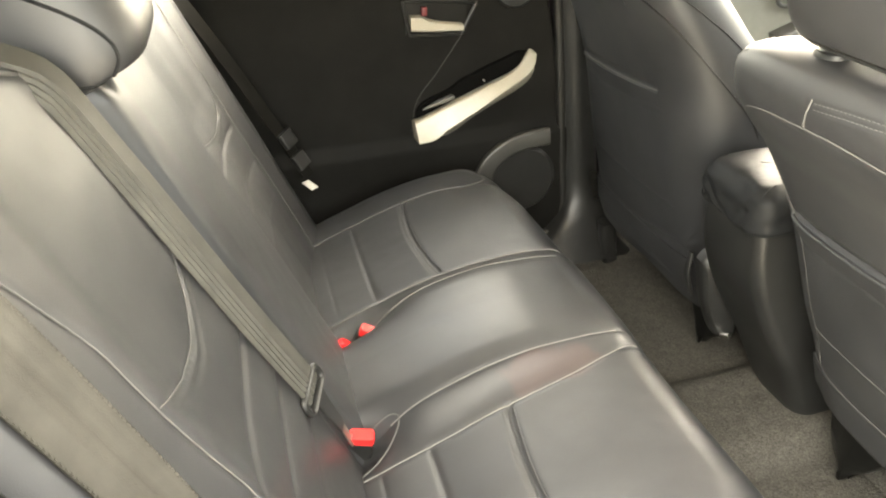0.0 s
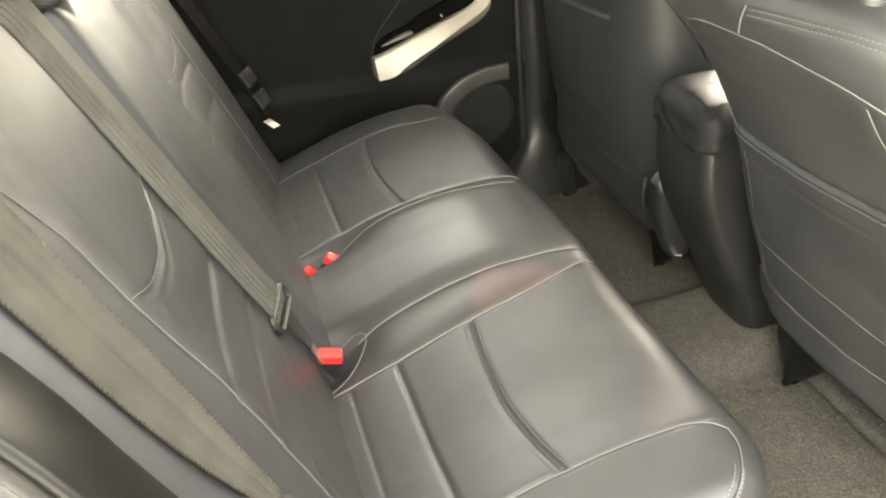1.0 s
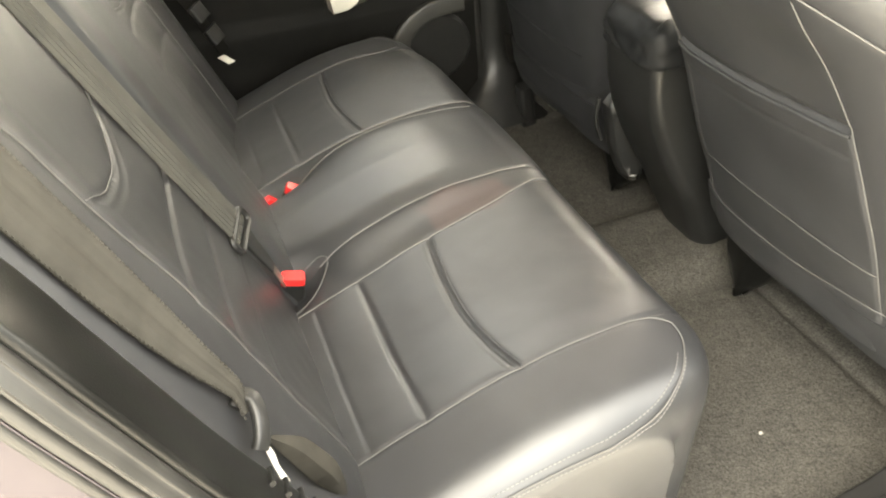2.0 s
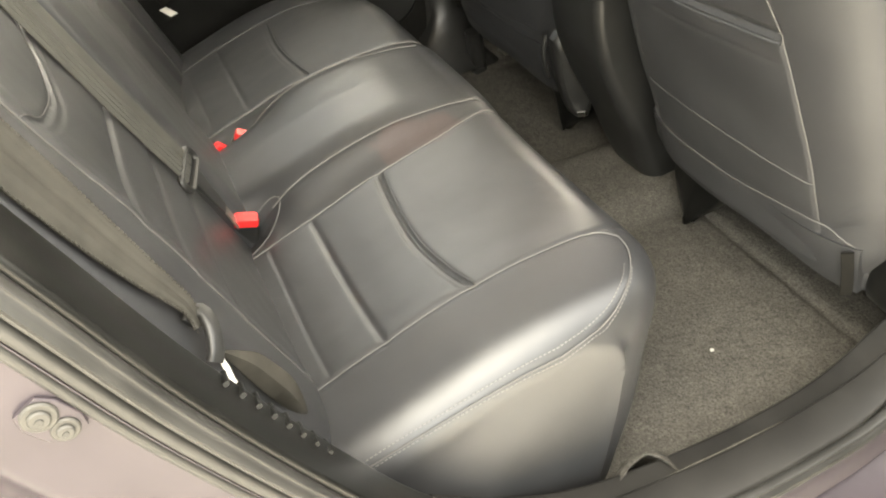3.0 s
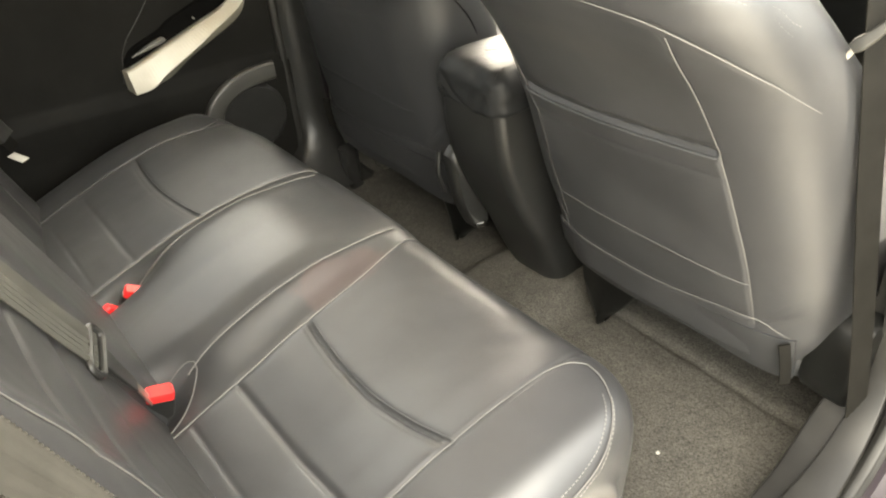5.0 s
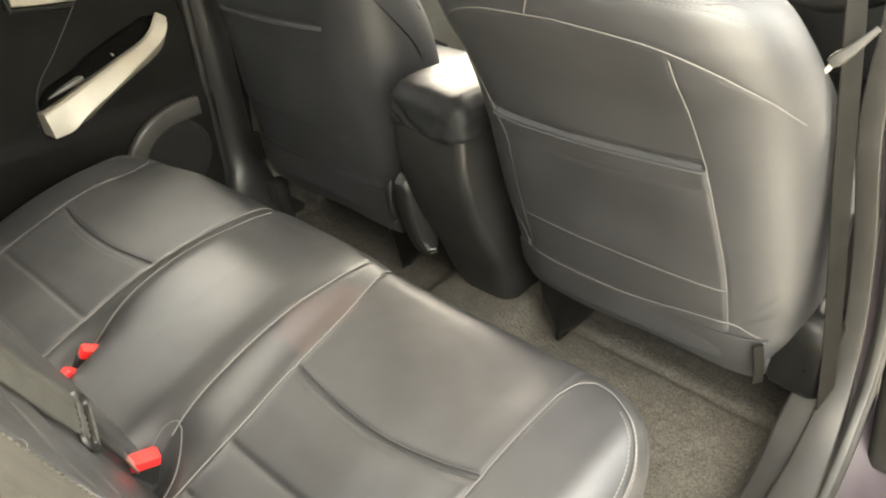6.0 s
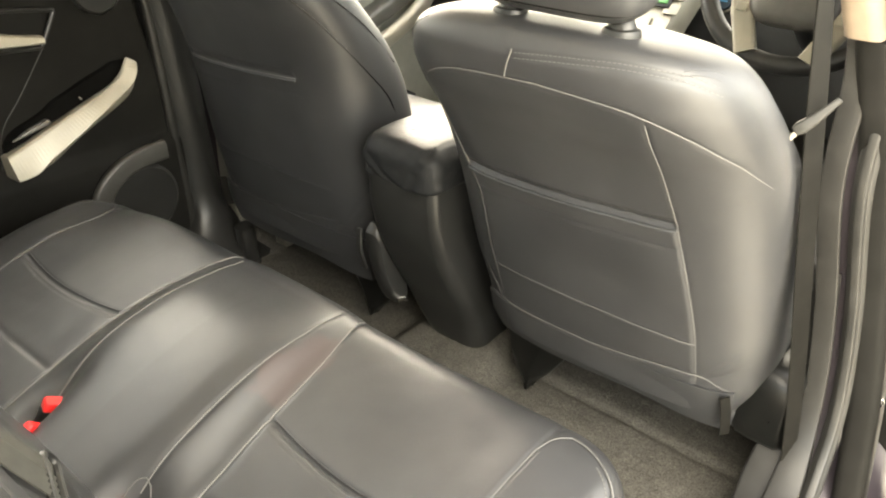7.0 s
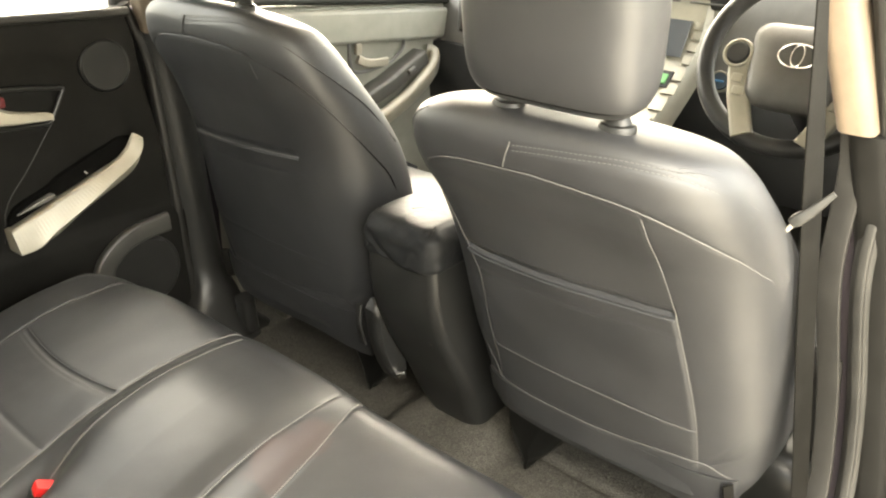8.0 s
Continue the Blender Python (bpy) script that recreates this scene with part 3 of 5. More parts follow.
def headrest(name, label, centre, wide, high, deep, lean, group, face=False, cover=LEATHER):
    """A leatherette head restraint: a rounded block with a welt round its face."""
    ob = thing(name, label, "headrest", (centre[0], centre[1], centre[2] - high / 2), group)

    def swell(t):
        return max(0.02, max(0.0, 1 - abs(t) ** 5) ** (1 / 3.0))

    def depth_at(t):
        return 0.55 + 0.45 * swell(t) if face and abs(t) < 0.93 else max(0.02, 1 - abs(t) ** 3.6) ** (1 / 2.6)

    def width_at(t):
        return (0.80 + 0.20 * swell(t)) * (1 - 0.05 * t) if face else max(0.0003, 1 - abs(t) ** 6.5) ** (1 / 5.0) * (1 + 0.03 * (1 - abs(t)))

    m = Matrix.Translation(centre) @ Matrix.Rotation(radians(-lean), 4, "Y")
    secs, n = [], 36
    for i in range(41):
        t = -math.cos(math.pi * i / 40)
        row = []
        for j in range(n):
            a = 2 * math.pi * j / n
            c, s = math.cos(a), math.sin(a)
            x = deep / 2 * math.copysign(abs(c) ** (2 / 3.2), c) * depth_at(t)
            y = wide / 2 * math.copysign(abs(s) ** (2 / 4.5), s) * width_at(t)
            row.append(tuple(m @ Vector((x, y, t * high / 2))))
        secs.append(row)
    part("cushion", loft(secs), cover, ob)
    if face:  # oval welt round each end cap
        for side in (-1, 1):
            pts = []
            for a in np.linspace(0, 2 * math.pi, 81)[:-1]:
                along = math.copysign(abs(math.cos(a)) ** 0.8, math.cos(a))
                over = math.copysign(abs(math.sin(a)) ** 0.8, math.sin(a))
                p = m.inverted() @ Vector((centre[0] + 0.014 + 0.067 * along + 0.016 * over, centre[1], centre[2] - 0.020 - 0.036 * along + 0.030 * over))
                t = 2 * p.z / high
                q = min(0.98, abs(2 * p.x / deep / depth_at(t)))
                y = 1.004 * side * wide / 2 * math.sqrt(1 - q ** 3.2) ** (2 / 4.5) * width_at(t)
                pts.append(tuple(m @ Vector((p.x, y, p.z))))
            part("piping", tube(pts, 0.0018, (0.2, 0.1, 1), closed=True), LIDHIDE, ob)
    for zz in () if face else (-0.86,):  # seam a little above the lower edge
        pts = []
        for a in np.linspace(0, 2 * math.pi, 81)[:-1]:
            c, s = math.cos(a), math.sin(a)
            pts.append(tuple(m @ Vector((1.004 * deep / 2 * math.copysign(abs(c) ** (2 / 3.2), c) * depth_at(zz), 1.004 * wide / 2 * math.copysign(abs(s) ** (2 / 4.5), s) * width_at(zz), (zz + 0.02 * s * s) * high / 2))))
        part("piping", tube(pts, 0.0011, (0.1, 0.2, 1), closed=True), TRIM, ob)
    return ob, m


headrest("rear_headrest", "thick black leatherette headrest of the middle seat with a welted edge", (-0.470, -0.03, 0.914), 0.25, 0.185, 0.19, 20, "rear headrests", True)
headrest("rear_headrest", "black leatherette headrest of the rear outer seat", (-0.58, -0.33, 1.07), 0.25, 0.16, 0.13, 20, "rear headrests")
headrest("rear_headrest", "black leatherette headrest of the rear outer seat", (-0.58, 0.33, 1.07), 0.25, 0.16, 0.13, 20, "rear headrests")


# ---- rear belts and buckles ----
def webbing(name, path, up, parent, mat=WEB, width=0.047, ribbed=False, scale=None, soft_ribs=False):
    prof = []
    for i in range(9):
        a = -width / 2 + width * i / 8
        prof.append((a, 0.0012 if i in (0, 8) else (0.0017 if i % 2 else 0.0009)))
    if soft_ribs:  # shallow folds along the whole width
        prof = [(-width / 2 + width * i / 16, 0.0012 + 0.0004 * math.sin(i * 1.9) + 0.0008 * math.sin(i * 0.8)) for i in range(17)]
    if ribbed:  # three raised ribs along one edge
        prof = [(-width / 2, 0.0010), (-width * 0.42, 0.0018), (-width * 0.12, 0.0016)] + [(width * (-0.06 + 0.078 * i), 0.0012 if i % 2 else 0.0034) for i in range(7)] + [(width / 2, 0.0008)]
    prof += [(width / 2, -0.0008), (-width / 2, -0.0008)]
    return part(name, sweep(path, prof, up, scale=scale), mat, parent)


belt = thing("centre_seat_belt", "grey ribbed seat belt lying on the rear backrest", "seat belt", (-0.26, -0.19, 0.40))
run = smooth_path([back_place(-0.226, 0.905, -0.024), back_place(-0.223, 0.884, -0.002), back_place(-0.219, 0.862, 0.009), back_place(-0.210, 0.815, 0.010), back_place(-0.200, 0.72, 0.012), back_place(-0.187, 0.60, 0.013), back_place(-0.173, 0.505, 0.014), back_place(-0.166, 0.438, 0.017)], 0.012)
webbing("webbing", run, (0.93, -0.42, 0.37), belt, WEB, 0.048, True)
end, way = run[-1], run[-1] - run[-4]
way = way / np.linalg.norm(way)
face = np.array([0.93, -0.42, 0.37])
face = face - way * np.dot(face, way)
face = face / np.linalg.norm(face)
wide = np.cross(way, face)
tng = part("tongue", tube([end + p * wide + q * way for p, q in slab(0.064, 0.024, 0.009, 4)], 0.0046, face, 8, True), PLASTIC, belt, "black plastic belt tongue frame")
button_top = np.array([-0.211, -0.137, 0.322])
part("tongue_body", sweep([end + 0.012 * way, end + 0.35 * (button_top - end), end + 0.72 * (button_top - end)], slab(0.030, 0.006, 0.0025), face, scale=[1.0, 0.8, 0.6]), PLASTIC, tng)
part("tongue_plate", sweep([end + 0.70 * (button_top - end), button_top - (0, 0, 0.006)], slab(0.013, 0.0025, 0.001), face), STEEL, tng, "bare steel tongue plate")
part("guide", sweep([back_place(-0.290, 0.906, -0.006), back_place(-0.192, 0.872, -0.006)], slab(0.010, 0.006, 0.003), BACK_N), PLASTIC, belt)


def buckle(label, base, tip, wide, deep, up):
    ob = thing("seat_belt_buckle", label, "belt buckle", base, "rear belt buckles")
    base, tip = np.array(base), np.array(tip)
    way = (tip - base) / np.linalg.norm(tip - base)
    part("housing", sweep([base, base + (tip - base) * 0.5, tip], slab(wide, deep, 0.004), up), PLASTIC, ob)
    part("button", sweep([tip - 0.002 * way, tip + 0.0105 * way, tip + 0.013 * way], slab(wide * 0.94, deep * 0.92, 0.004), up, scale=[1, 1, 0.9]), RED, ob, "red release button")
    return ob


buckle("black belt buckle with a red button in the cushion gap", (-0.206, -0.118, 0.268), (-0.199, -0.130, 0.312), 0.037, 0.021, (0.2, 0.9, 0.3))
buckle("small black belt buckle with a red button, leaning", (-0.165, 0.118, 0.268), (-0.146, 0.106, 0.312), 0.034, 0.021, (0.4, 0.9, 0.3))
buckle("flat red-topped belt buckle lying against the backrest", (-0.235, 0.085, 0.285), (-0.192, 0.076, 0.318), 0.034, 0.014, (0.2, 0.9, 0.5))

outer = thing("outer_seat_belt", "grey seat belt running down to its floor anchor", "seat belt", (-0.29, -0.585, 0.49))
outer_run = smooth_path([back_place(-0.556, z, out) for z, out in ((0.925, 0.004), (0.86, 0.009), (0.80, 0.010), (0.72, 0.010), (0.64, 0.011), (0.59, 0.013), (0.548, 0.016))] + [(-0.295, -0.566, 0.534)], 0.02)
OUTER_UP = np.array(BACK_N) * 0.87 + np.array((0, -0.49, 0))
outer_scale = [bend(q[2], [0.545, 0.58, 0.64, 0.72, 0.80], [0.34, 0.52, 0.80, 0.96, 1.0]) for q in outer_run]
outer_web = webbing("webbing", outer_run, OUTER_UP, outer, TANWEB, 0.047, False, outer_scale, True)
across = np.cross(outer_run[-1] - outer_run[0], OUTER_UP)
across = across / np.linalg.norm(across)
for k in (-1, 1):  # stitched selvedges
    edge_line = [q + k * 0.0225 * w * across + OUTER_UP * 0.0016 for q, w in zip(outer_run, outer_scale)]
    part("stitching", stitches(edge_line, OUTER_UP, 0.0022, 0.0045, 0.0008), TANWEB, outer_web)
part("anchor", sweep(smooth_path([(-0.303, -0.560, 0.536), (-0.295, -0.552, 0.540), (-0.288, -0.556, 0.538), (-0.286, -0.570, 0.530), (-0.289, -0.584, 0.519), (-0.293, -0.590, 0.513)], 0.003), slab(0.016, 0.009, 0.004), (0.7, -0.3, 0.6)), PLASTIC, outer, "glossy black anchor cover")
part("label", sweep([(-0.2885, -0.584, 0.514), (-0.2855, -0.588, 0.500), (-0.2835, -0.592, 0.486), (-0.279, -0.597, 0.469)], slab(0.0052, 0.0012, 0.0004), (0.6, -0.8, 0.2), scale=[0.7, 1.2, 0.9, 1.3]), WHITE, outer, "torn white label")

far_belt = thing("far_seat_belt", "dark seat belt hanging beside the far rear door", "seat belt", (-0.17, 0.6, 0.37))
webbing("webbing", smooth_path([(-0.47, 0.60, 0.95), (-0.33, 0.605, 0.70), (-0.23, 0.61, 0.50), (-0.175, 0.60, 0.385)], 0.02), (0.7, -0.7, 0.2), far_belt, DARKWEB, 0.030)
for at in ((-0.205, 0.606, 0.470), (-0.185, 0.604, 0.420)):
    part("stop", sweep([np.array(at) + (-0.011, 0, 0.02), np.array(at) + (0.004, -0.004, -0.01)], slab(0.036, 0.014, 0.004), (0.7, -0.7, 0.2)), PLASTIC, far_belt)
part("label", sweep([(-0.185, 0.592, 0.379), (-0.168, 0.566, 0.372)], slab(0.018, 0.002, 0.0006), (0.3, -0.5, 0.8)), WHITE, far_belt, "white belt label")


# ---- front seats ----
SEAT_Y = -0.363


def seat_back_x(z):
    return bend(z, [0.24, 0.294, 0.40, 0.50, 0.612, 0.69, 0.74, 0.78, 0.81, 0.84, 0.86, 0.872], [0.508, 0.494, 0.452, 0.412, 0.363, 0.313, 0.272, 0.246, 0.238, 0.243, 0.258, 0.285])


def seat_half(z):
    return bend(z, [0.24, 0.30, 0.40, 0.55, 0.65, 0.73, 0.78, 0.81, 0.83, 0.845, 0.857, 0.866, 0.872], [0.230, 0.252, 0.260, 0.256, 0.247, 0.234, 0.220, 0.204, 0.184, 0.157, 0.122, 0.083, 0.035])


def seat_deep(z):
    return bend(z, [0.24, 0.40, 0.60, 0.75, 0.82, 0.85, 0.872], [0.20, 0.24, 0.24, 0.205, 0.155, 0.11, 0.05])


SETTLE = ([0.80, 0.8275, 0.85, 0.872], [0.80, 0.8225, 0.835, 0.844])


def settle(z):
    """The seat's rounded top is pressed down a little."""
    return z if z < 0.80 else bend(z, *SETTLE)


def seat_sheet(z, y):
    """x of the backrest's rear face; y from its middle."""
    w, d = seat_half(z), seat_deep(z)
    t = min(0.999, abs(y) / w)
    return seat_back_x(z) + d / 2 * (1 - (1 - t ** 4.6) ** (1 / 2.3))


def top_seam(y):
    return bend(abs(y), [0, 0.1, 0.13, 0.163, 0.209, 0.24], [0.780, 0.774, 0.768, 0.755, 0.721, 0.672])


def panel_edge(z, side):
    """Side seam of the rear panel: side 1 is towards the car's middle."""
    if side > 0:
        return bend(z, [0.29, 0.44, 0.54, 0.60, 0.70, 0.77], [0.181, 0.176, 0.172, 0.186, 0.200, 0.190])
    return bend(z, [0.29, 0.385, 0.50, 0.61, 0.70, 0.768], [0.170, 0.169, 0.158, 0.143, 0.134, 0.129])


def pocket_line(y):
    return 0.5925 - 0.052 * y + 0.18 * y * y


def low_seam(y):
    return bend(y, [-0.22, -0.17, 0.02, 0.2], [0.300, 0.325, 0.303, 0.306])


def seat_crease(z, y, full=1.0):
    """How far the rear face is drawn in or stands out; y runs towards the car's middle."""
    edge = panel_edge(z, y)
    h = 0.0
    if z < 0.775:
        h += full * dent(abs(y) - edge, 0.0026, 0.0012) * min(1.0, (0.78 - z) / 0.02)
    if abs(y) < edge + 0.004:
        k = min(1.0, (edge + 0.004 - abs(y)) / 0.012)
        k = k * k * (3 - 2 * k)
        h += (0.4 + 0.6 * full) * k * dent(z - pocket_line(y) - 0.006, 0.006, 0.007)
        h += k * (dent(z - 0.396, 0.003, 0.0010) + dent(z - low_seam(y), 0.004, 0.0020))
        h += full * k * 0.003 * min(1.0, max(0.0, (pocket_line(y) + 0.002 - z) / 0.012))
        h += k * dent(z - pocket_line(y) + 0.034, 0.0035, 0.0012)   # stitched lower edge of the hem
    h += dent(z - top_seam(y), 0.0028, 0.0012)
    for y_t, z_t, slope_t, deep_t in ((0.205, 0.350, 1.5, 0.0030), (0.190, 0.322, 0.9, 0.0024), (-0.195, 0.330, -0.8, 0.0030), (-0.205, 0.360, -1.4, 0.0020)):
        reach_t = math.exp(-((y - y_t) / 0.030) ** 2 - ((z - z_t) / 0.045) ** 2)
        h += reach_t * dent(z - z_t - slope_t * (y - y_t), 0.007, deep_t)
    z2 = stitch_line(y)
    if -0.225 < y < 0.03:
        h += dent(z - z2, 0.0022, 0.0009) + dent(z - z2 + 0.007, 0.0022, 0.0009)
    return h + wander(y, z, 4, 0.12, 0.004) + wander(y, z, 8, 0.035, 0.0004)


def stitch_line(y):
    level = bend(-y, [-0.03, 0.052, 0.113, 0.164, 0.188, 0.209, 0.222], [0.8095, 0.8180, 0.8222, 0.8195, 0.811, 0.797, 0.774])
    return level if level < 0.80 else bend(level, SETTLE[1], SETTLE[0])


def build_seat(label, shift, recline, stitch, inner):
    """A front seat with its head restraint; recline turns the backrest up about its middle."""
    slide = Matrix.Translation(shift)
    full = 1.0 if inner > 0 else 0.06
    upright = slide @ Matrix.Translation((0.42, 0, 0.60)) @ Matrix.Rotation(radians(recline), 4, "Y") @ Matrix.Translation((-0.42, 0, -0.60))
    base = slide @ Matrix.Translation((-0.33 * math.sin(radians(recline)), 0, 0))

    def back(name, made, mat, parent, label=""):
        return part(name, moved(made, upright), mat, parent, label)

    def low(name, made, mat, parent, label=""):
        return part(name, moved(made, base), mat, parent, label)

    ob = thing("bucket_seat", label, "car seat", tuple(base @ Vector((0.75, SEAT_Y, 0.06))), "front seats")
    secs = []
    zs = sorted(set(list(np.arange(0.245, 0.80, 0.0032)) + list(np.arange(0.80, 0.8725, 0.0026)) + [0.872]))
    across = np.sin(np.linspace(-math.pi / 2, math.pi / 2, 231))
    across = 0.55 * across + 0.45 * np.linspace(-1, 1, 231)
    for z in zs:
        w, d, xb = seat_half(z), seat_deep(z), seat_back_x(z)
        row = []
        for t in across:
            y = t * w * 0.999
            row.append((seat_sheet(z, y) - seat_crease(z, y, full) * min(1.0, (1 - abs(t)) * 8), SEAT_Y + y, z))
        for a in np.linspace(math.pi / 2, -math.pi / 2, 32)[1:-1]:
            s, c = math.sin(a), math.cos(a)
            row.append((xb + d / 2 + d / 2 * c ** (2 / 2.3), SEAT_Y + w * math.copysign(abs(s) ** (2 / 4.6), s), z))
        secs.append(row)
    secs = [[(x, y, settle(z)) for x, y, z in row] for row in secs]
    back("backrest", loft(secs), SEATHIDE, ob)

    def on(y, z, out=0.0012):
        """A place on the rear face; y towards the car's middle."""
        return (seat_sheet(z, y) - seat_crease(z, y, full) - out, SEAT_Y + y, settle(z))

    for side in (-1, 1):
        line = [on(side * panel_edge(z, side), z) for z in np.arange(0.312 if inner > 0 else 0.735, 0.766, 0.008)]
        back("piping", tube(line, 0.0007, (1, 0, 0)), stitch, ob)
    back("piping", tube(smooth_path([on(y, top_seam(y)) for y in np.linspace(0.222, -0.235 if inner > 0 else -0.115, 46)], 0.008), 0.0008, (1, 0.1, 0)), stitch if inner > 0 else TRIM, ob)
    back("pocket_hem", tube([on(y, pocket_line(y) - 0.004, 0.002) for y in np.linspace(-0.142, 0.184, 50)], 0.0026 if inner > 0 else 0.0014, (1, 0, 0)), SEATHIDE, ob, "rolled hem of the map pocket")
    if inner < 0:
        # the hem's highlight, put in as a thin pale grey line
        back("stitching", tube([on(y, pocket_line(y) + 0.0005, 0.0026) for y in np.linspace(-0.146, 0.180, 50)], 0.0007, (1, 0, 0)), THREAD, ob, "highlight along the pocket hem, painted as a pale line")
    back("piping", tube([on(y, 0.396) for y in np.linspace(-0.168, 0.176, 50)], 0.0005, (1, 0, 0)), stitch, ob)
    back("piping", tube([on(y, low_seam(y)) for y in np.linspace(-0.215, 0.215, 50)], 0.0007, (1, 0, 0)), stitch, ob)
    for drop in (0.0, 0.007):
        back("stitching", stitches([on(y, stitch_line(y) - drop, 0.0006) for y in np.linspace(0.02, -0.222, 70)], (1, 0, 0.2), r=0.0005), stitch, ob)
    back("piping", tube([on(0.036 - 0.016 * math.sin((z - 0.779) * 26), z) for z in np.arange(0.780, 0.817, 0.004)], 0.0009, (1, 0, 0)), stitch, ob)
    for lift_a in (0.0, 0.004):  # gathers at the outer shoulder
        fan = [on(-0.160 - 0.030 * t, bend(0.8185 + lift_a + 0.012 * t * (1 - t) - 0.004 * t, SETTLE[1], SETTLE[0]), 0.0003) for t in np.linspace(0, 1, 12)]
        back("piping", tube(fan, 0.0006, (1, 0, 0)), SEATHIDE, ob)
    # tuck at the inner lower corner
    back("piping", tube([on(0.214 - 0.030 * t, 0.368 - 0.062 * t) for t in np.linspace(0, 1, 8)], 0.0007, (1, 0, 0)), stitch, ob)
    # seam along the inner side, running down and forward over the bolster
    line = []
    for z in np.arange(0.56, 0.835, 0.01):
        f = bend(z, [0.56, 0.66, 0.76, 0.83], [0.60, 0.46, 0.28, 0.12])
        w, d = seat_half(z), seat_deep(z)
        k = abs(2 * f - 1)
        wide_at = w * (1 - k ** 2.3) ** (1 / 4.6)
        line.append((seat_back_x(z) + f * d - 0.0003, SEAT_Y + inner * (wide_at + 0.0006), settle(z)))
    if inner > 0:
        back("piping", tube(line, 0.0010, (0, 1, 0)), TRIM, ob)
    # skirt of the cover, drawn in below the backrest
    sk = []
    for y in np.linspace(-0.222, 0.222, 60):
        pull = 0.005 * math.sin(y * 23) + 0.02 * (abs(y) / 0.22) ** 4
        x0 = seat_sheet(0.30, y * 0.98)
        sk.append([(x0 - 0.004, SEAT_Y + y, 0.302), (x0 + 0.012, SEAT_Y + y, 0.256 - 0.3 * pull), (x0 + 0.035, SEAT_Y + y * 0.97, 0.216 - 0.5 * pull), (x0 + 0.10, SEAT_Y + y * 0.95, 0.206), (x0 + 0.10, SEAT_Y + y * 0.95, 0.25), (x0 + 0.02, SEAT_Y + y, 0.30)])
    back("skirt", loft(sk), SEATHIDE, ob)
    # seat cushion
    cs = []
    for x in stations(0.52, 1.06, 0.05, 0.02):
        e = min(x - 0.52, 1.06 - x)
        k = 1 - (0.05 - e) / 0.05 * 0.45 if e < 0.05 else 1
        zt = bend(x, [0.52, 0.7, 0.95, 1.06], [0.36, 0.37, 0.405, 0.39])
        cs.append([(x, SEAT_Y + 0.255 * k * math.copysign(abs(math.sin(a)) ** 0.45, math.sin(a)), 0.19 + (zt - 0.19) * (0.5 + 0.5 * math.copysign(abs(math.cos(a)) ** 0.5, math.cos(a)) * k) + (0.05 if abs(math.sin(a)) > 0.75 and math.cos(a) > 0 else 0)) for a in np.linspace(0, 2 * math.pi, 49)[:-1]])
    low("cushion", loft(cs), SEATHIDE, ob)
    # outer hinge cover: a rounded drum beside the cushion's rear
    secs = []
    for dy, k in ((-0.300, 0.82), (-0.295, 0.95), (-0.285, 1.0), (-0.25, 1.0), (-0.225, 0.97), (-0.215, 0.85)):
        secs.append([((0.622 if inner > 0 else 0.70) + 0.070 * k * math.copysign(abs(math.cos(a)) ** 0.6, math.cos(a)), SEAT_Y + inner * dy, 0.262 + 0.078 * k * math.copysign(abs(math.sin(a)) ** 0.6, math.sin(a))) for a in np.linspace(0, 2 * math.pi, 41)[:-1]])
    low("hinge_cover", loft(secs), TRIM, ob, "smooth black hinge cover")
    low("strap", sweep(smooth_path([(0.505, SEAT_Y - inner * 0.214, 0.298), (0.512, SEAT_Y - inner * 0.220, 0.262), (0.522, SEAT_Y - inner * 0.222, 0.222)], 0.01), slab(0.016, 0.003, 0.0012), (-0.7, -0.7, 0.2)), DARKWEB, ob, "loose strap of the seat cover")
    # rails; the inner one ends in a fin-shaped cap
    for side in (-1, 1):
        y = SEAT_Y + side * 0.19
        low("rail", sweep([(0.78, y, 0.085), (1.08, y, 0.075)], slab(0.04, 0.045, 0.006), (0, 0, 1)), PLASTIC, ob)
    secs = []
    for z, y_in, y_ridge, y_out, d in ((0.230, 0.216, 0.115, 0.050, 0.052), (0.200, 0.215, 0.127, 0.069, 0.056), (0.175, 0.214, 0.137, 0.086, 0.056), (0.150, 0.213, 0.146, 0.102, 0.054), (0.122, 0.207, 0.156, 0.119, 0.048), (0.100, 0.200, 0.160, 0.133, 0.040), (0.084, 0.190, 0.164, 0.146, 0.030), (0.072, 0.180, 0.167, 0.156, 0.020), (0.058, 0.172, 0.167, 0.162, 0.010)):
        rear = 0.567 + 0.4 * (0.215 - z) * 0.35
        ys5 = [y_in, y_in - 0.006, (y_in + y_ridge) / 2, y_ridge + 0.003, y_ridge - 0.003, (y_out + y_ridge) / 2, y_out + 0.003, y_out, y_out, y_in]
        xs5 = [rear + 0.010, rear + 0.002, rear - 0.002, rear - 0.008, rear - 0.007, rear + 0.006, rear + 0.014, rear + 0.020, rear + d, rear + d]
        secs.append([(x5, SEAT_Y + inner * y5, z) for x5, y5 in zip(xs5, ys5)])
    low("rail_cap", loft(secs), TRIM, ob, "fin-shaped black rail cap")
    # head restraint with its posts
    hr_c = (0.268, SEAT_Y - 0.006, 0.957)
    ob2, m = headrest("front_headrest", "tall black leatherette headrest on two chrome posts", tuple(upright @ Vector(hr_c)), 0.214, 0.215, 0.10, 8 - recline, "front headrests", False, SEATHIDE)
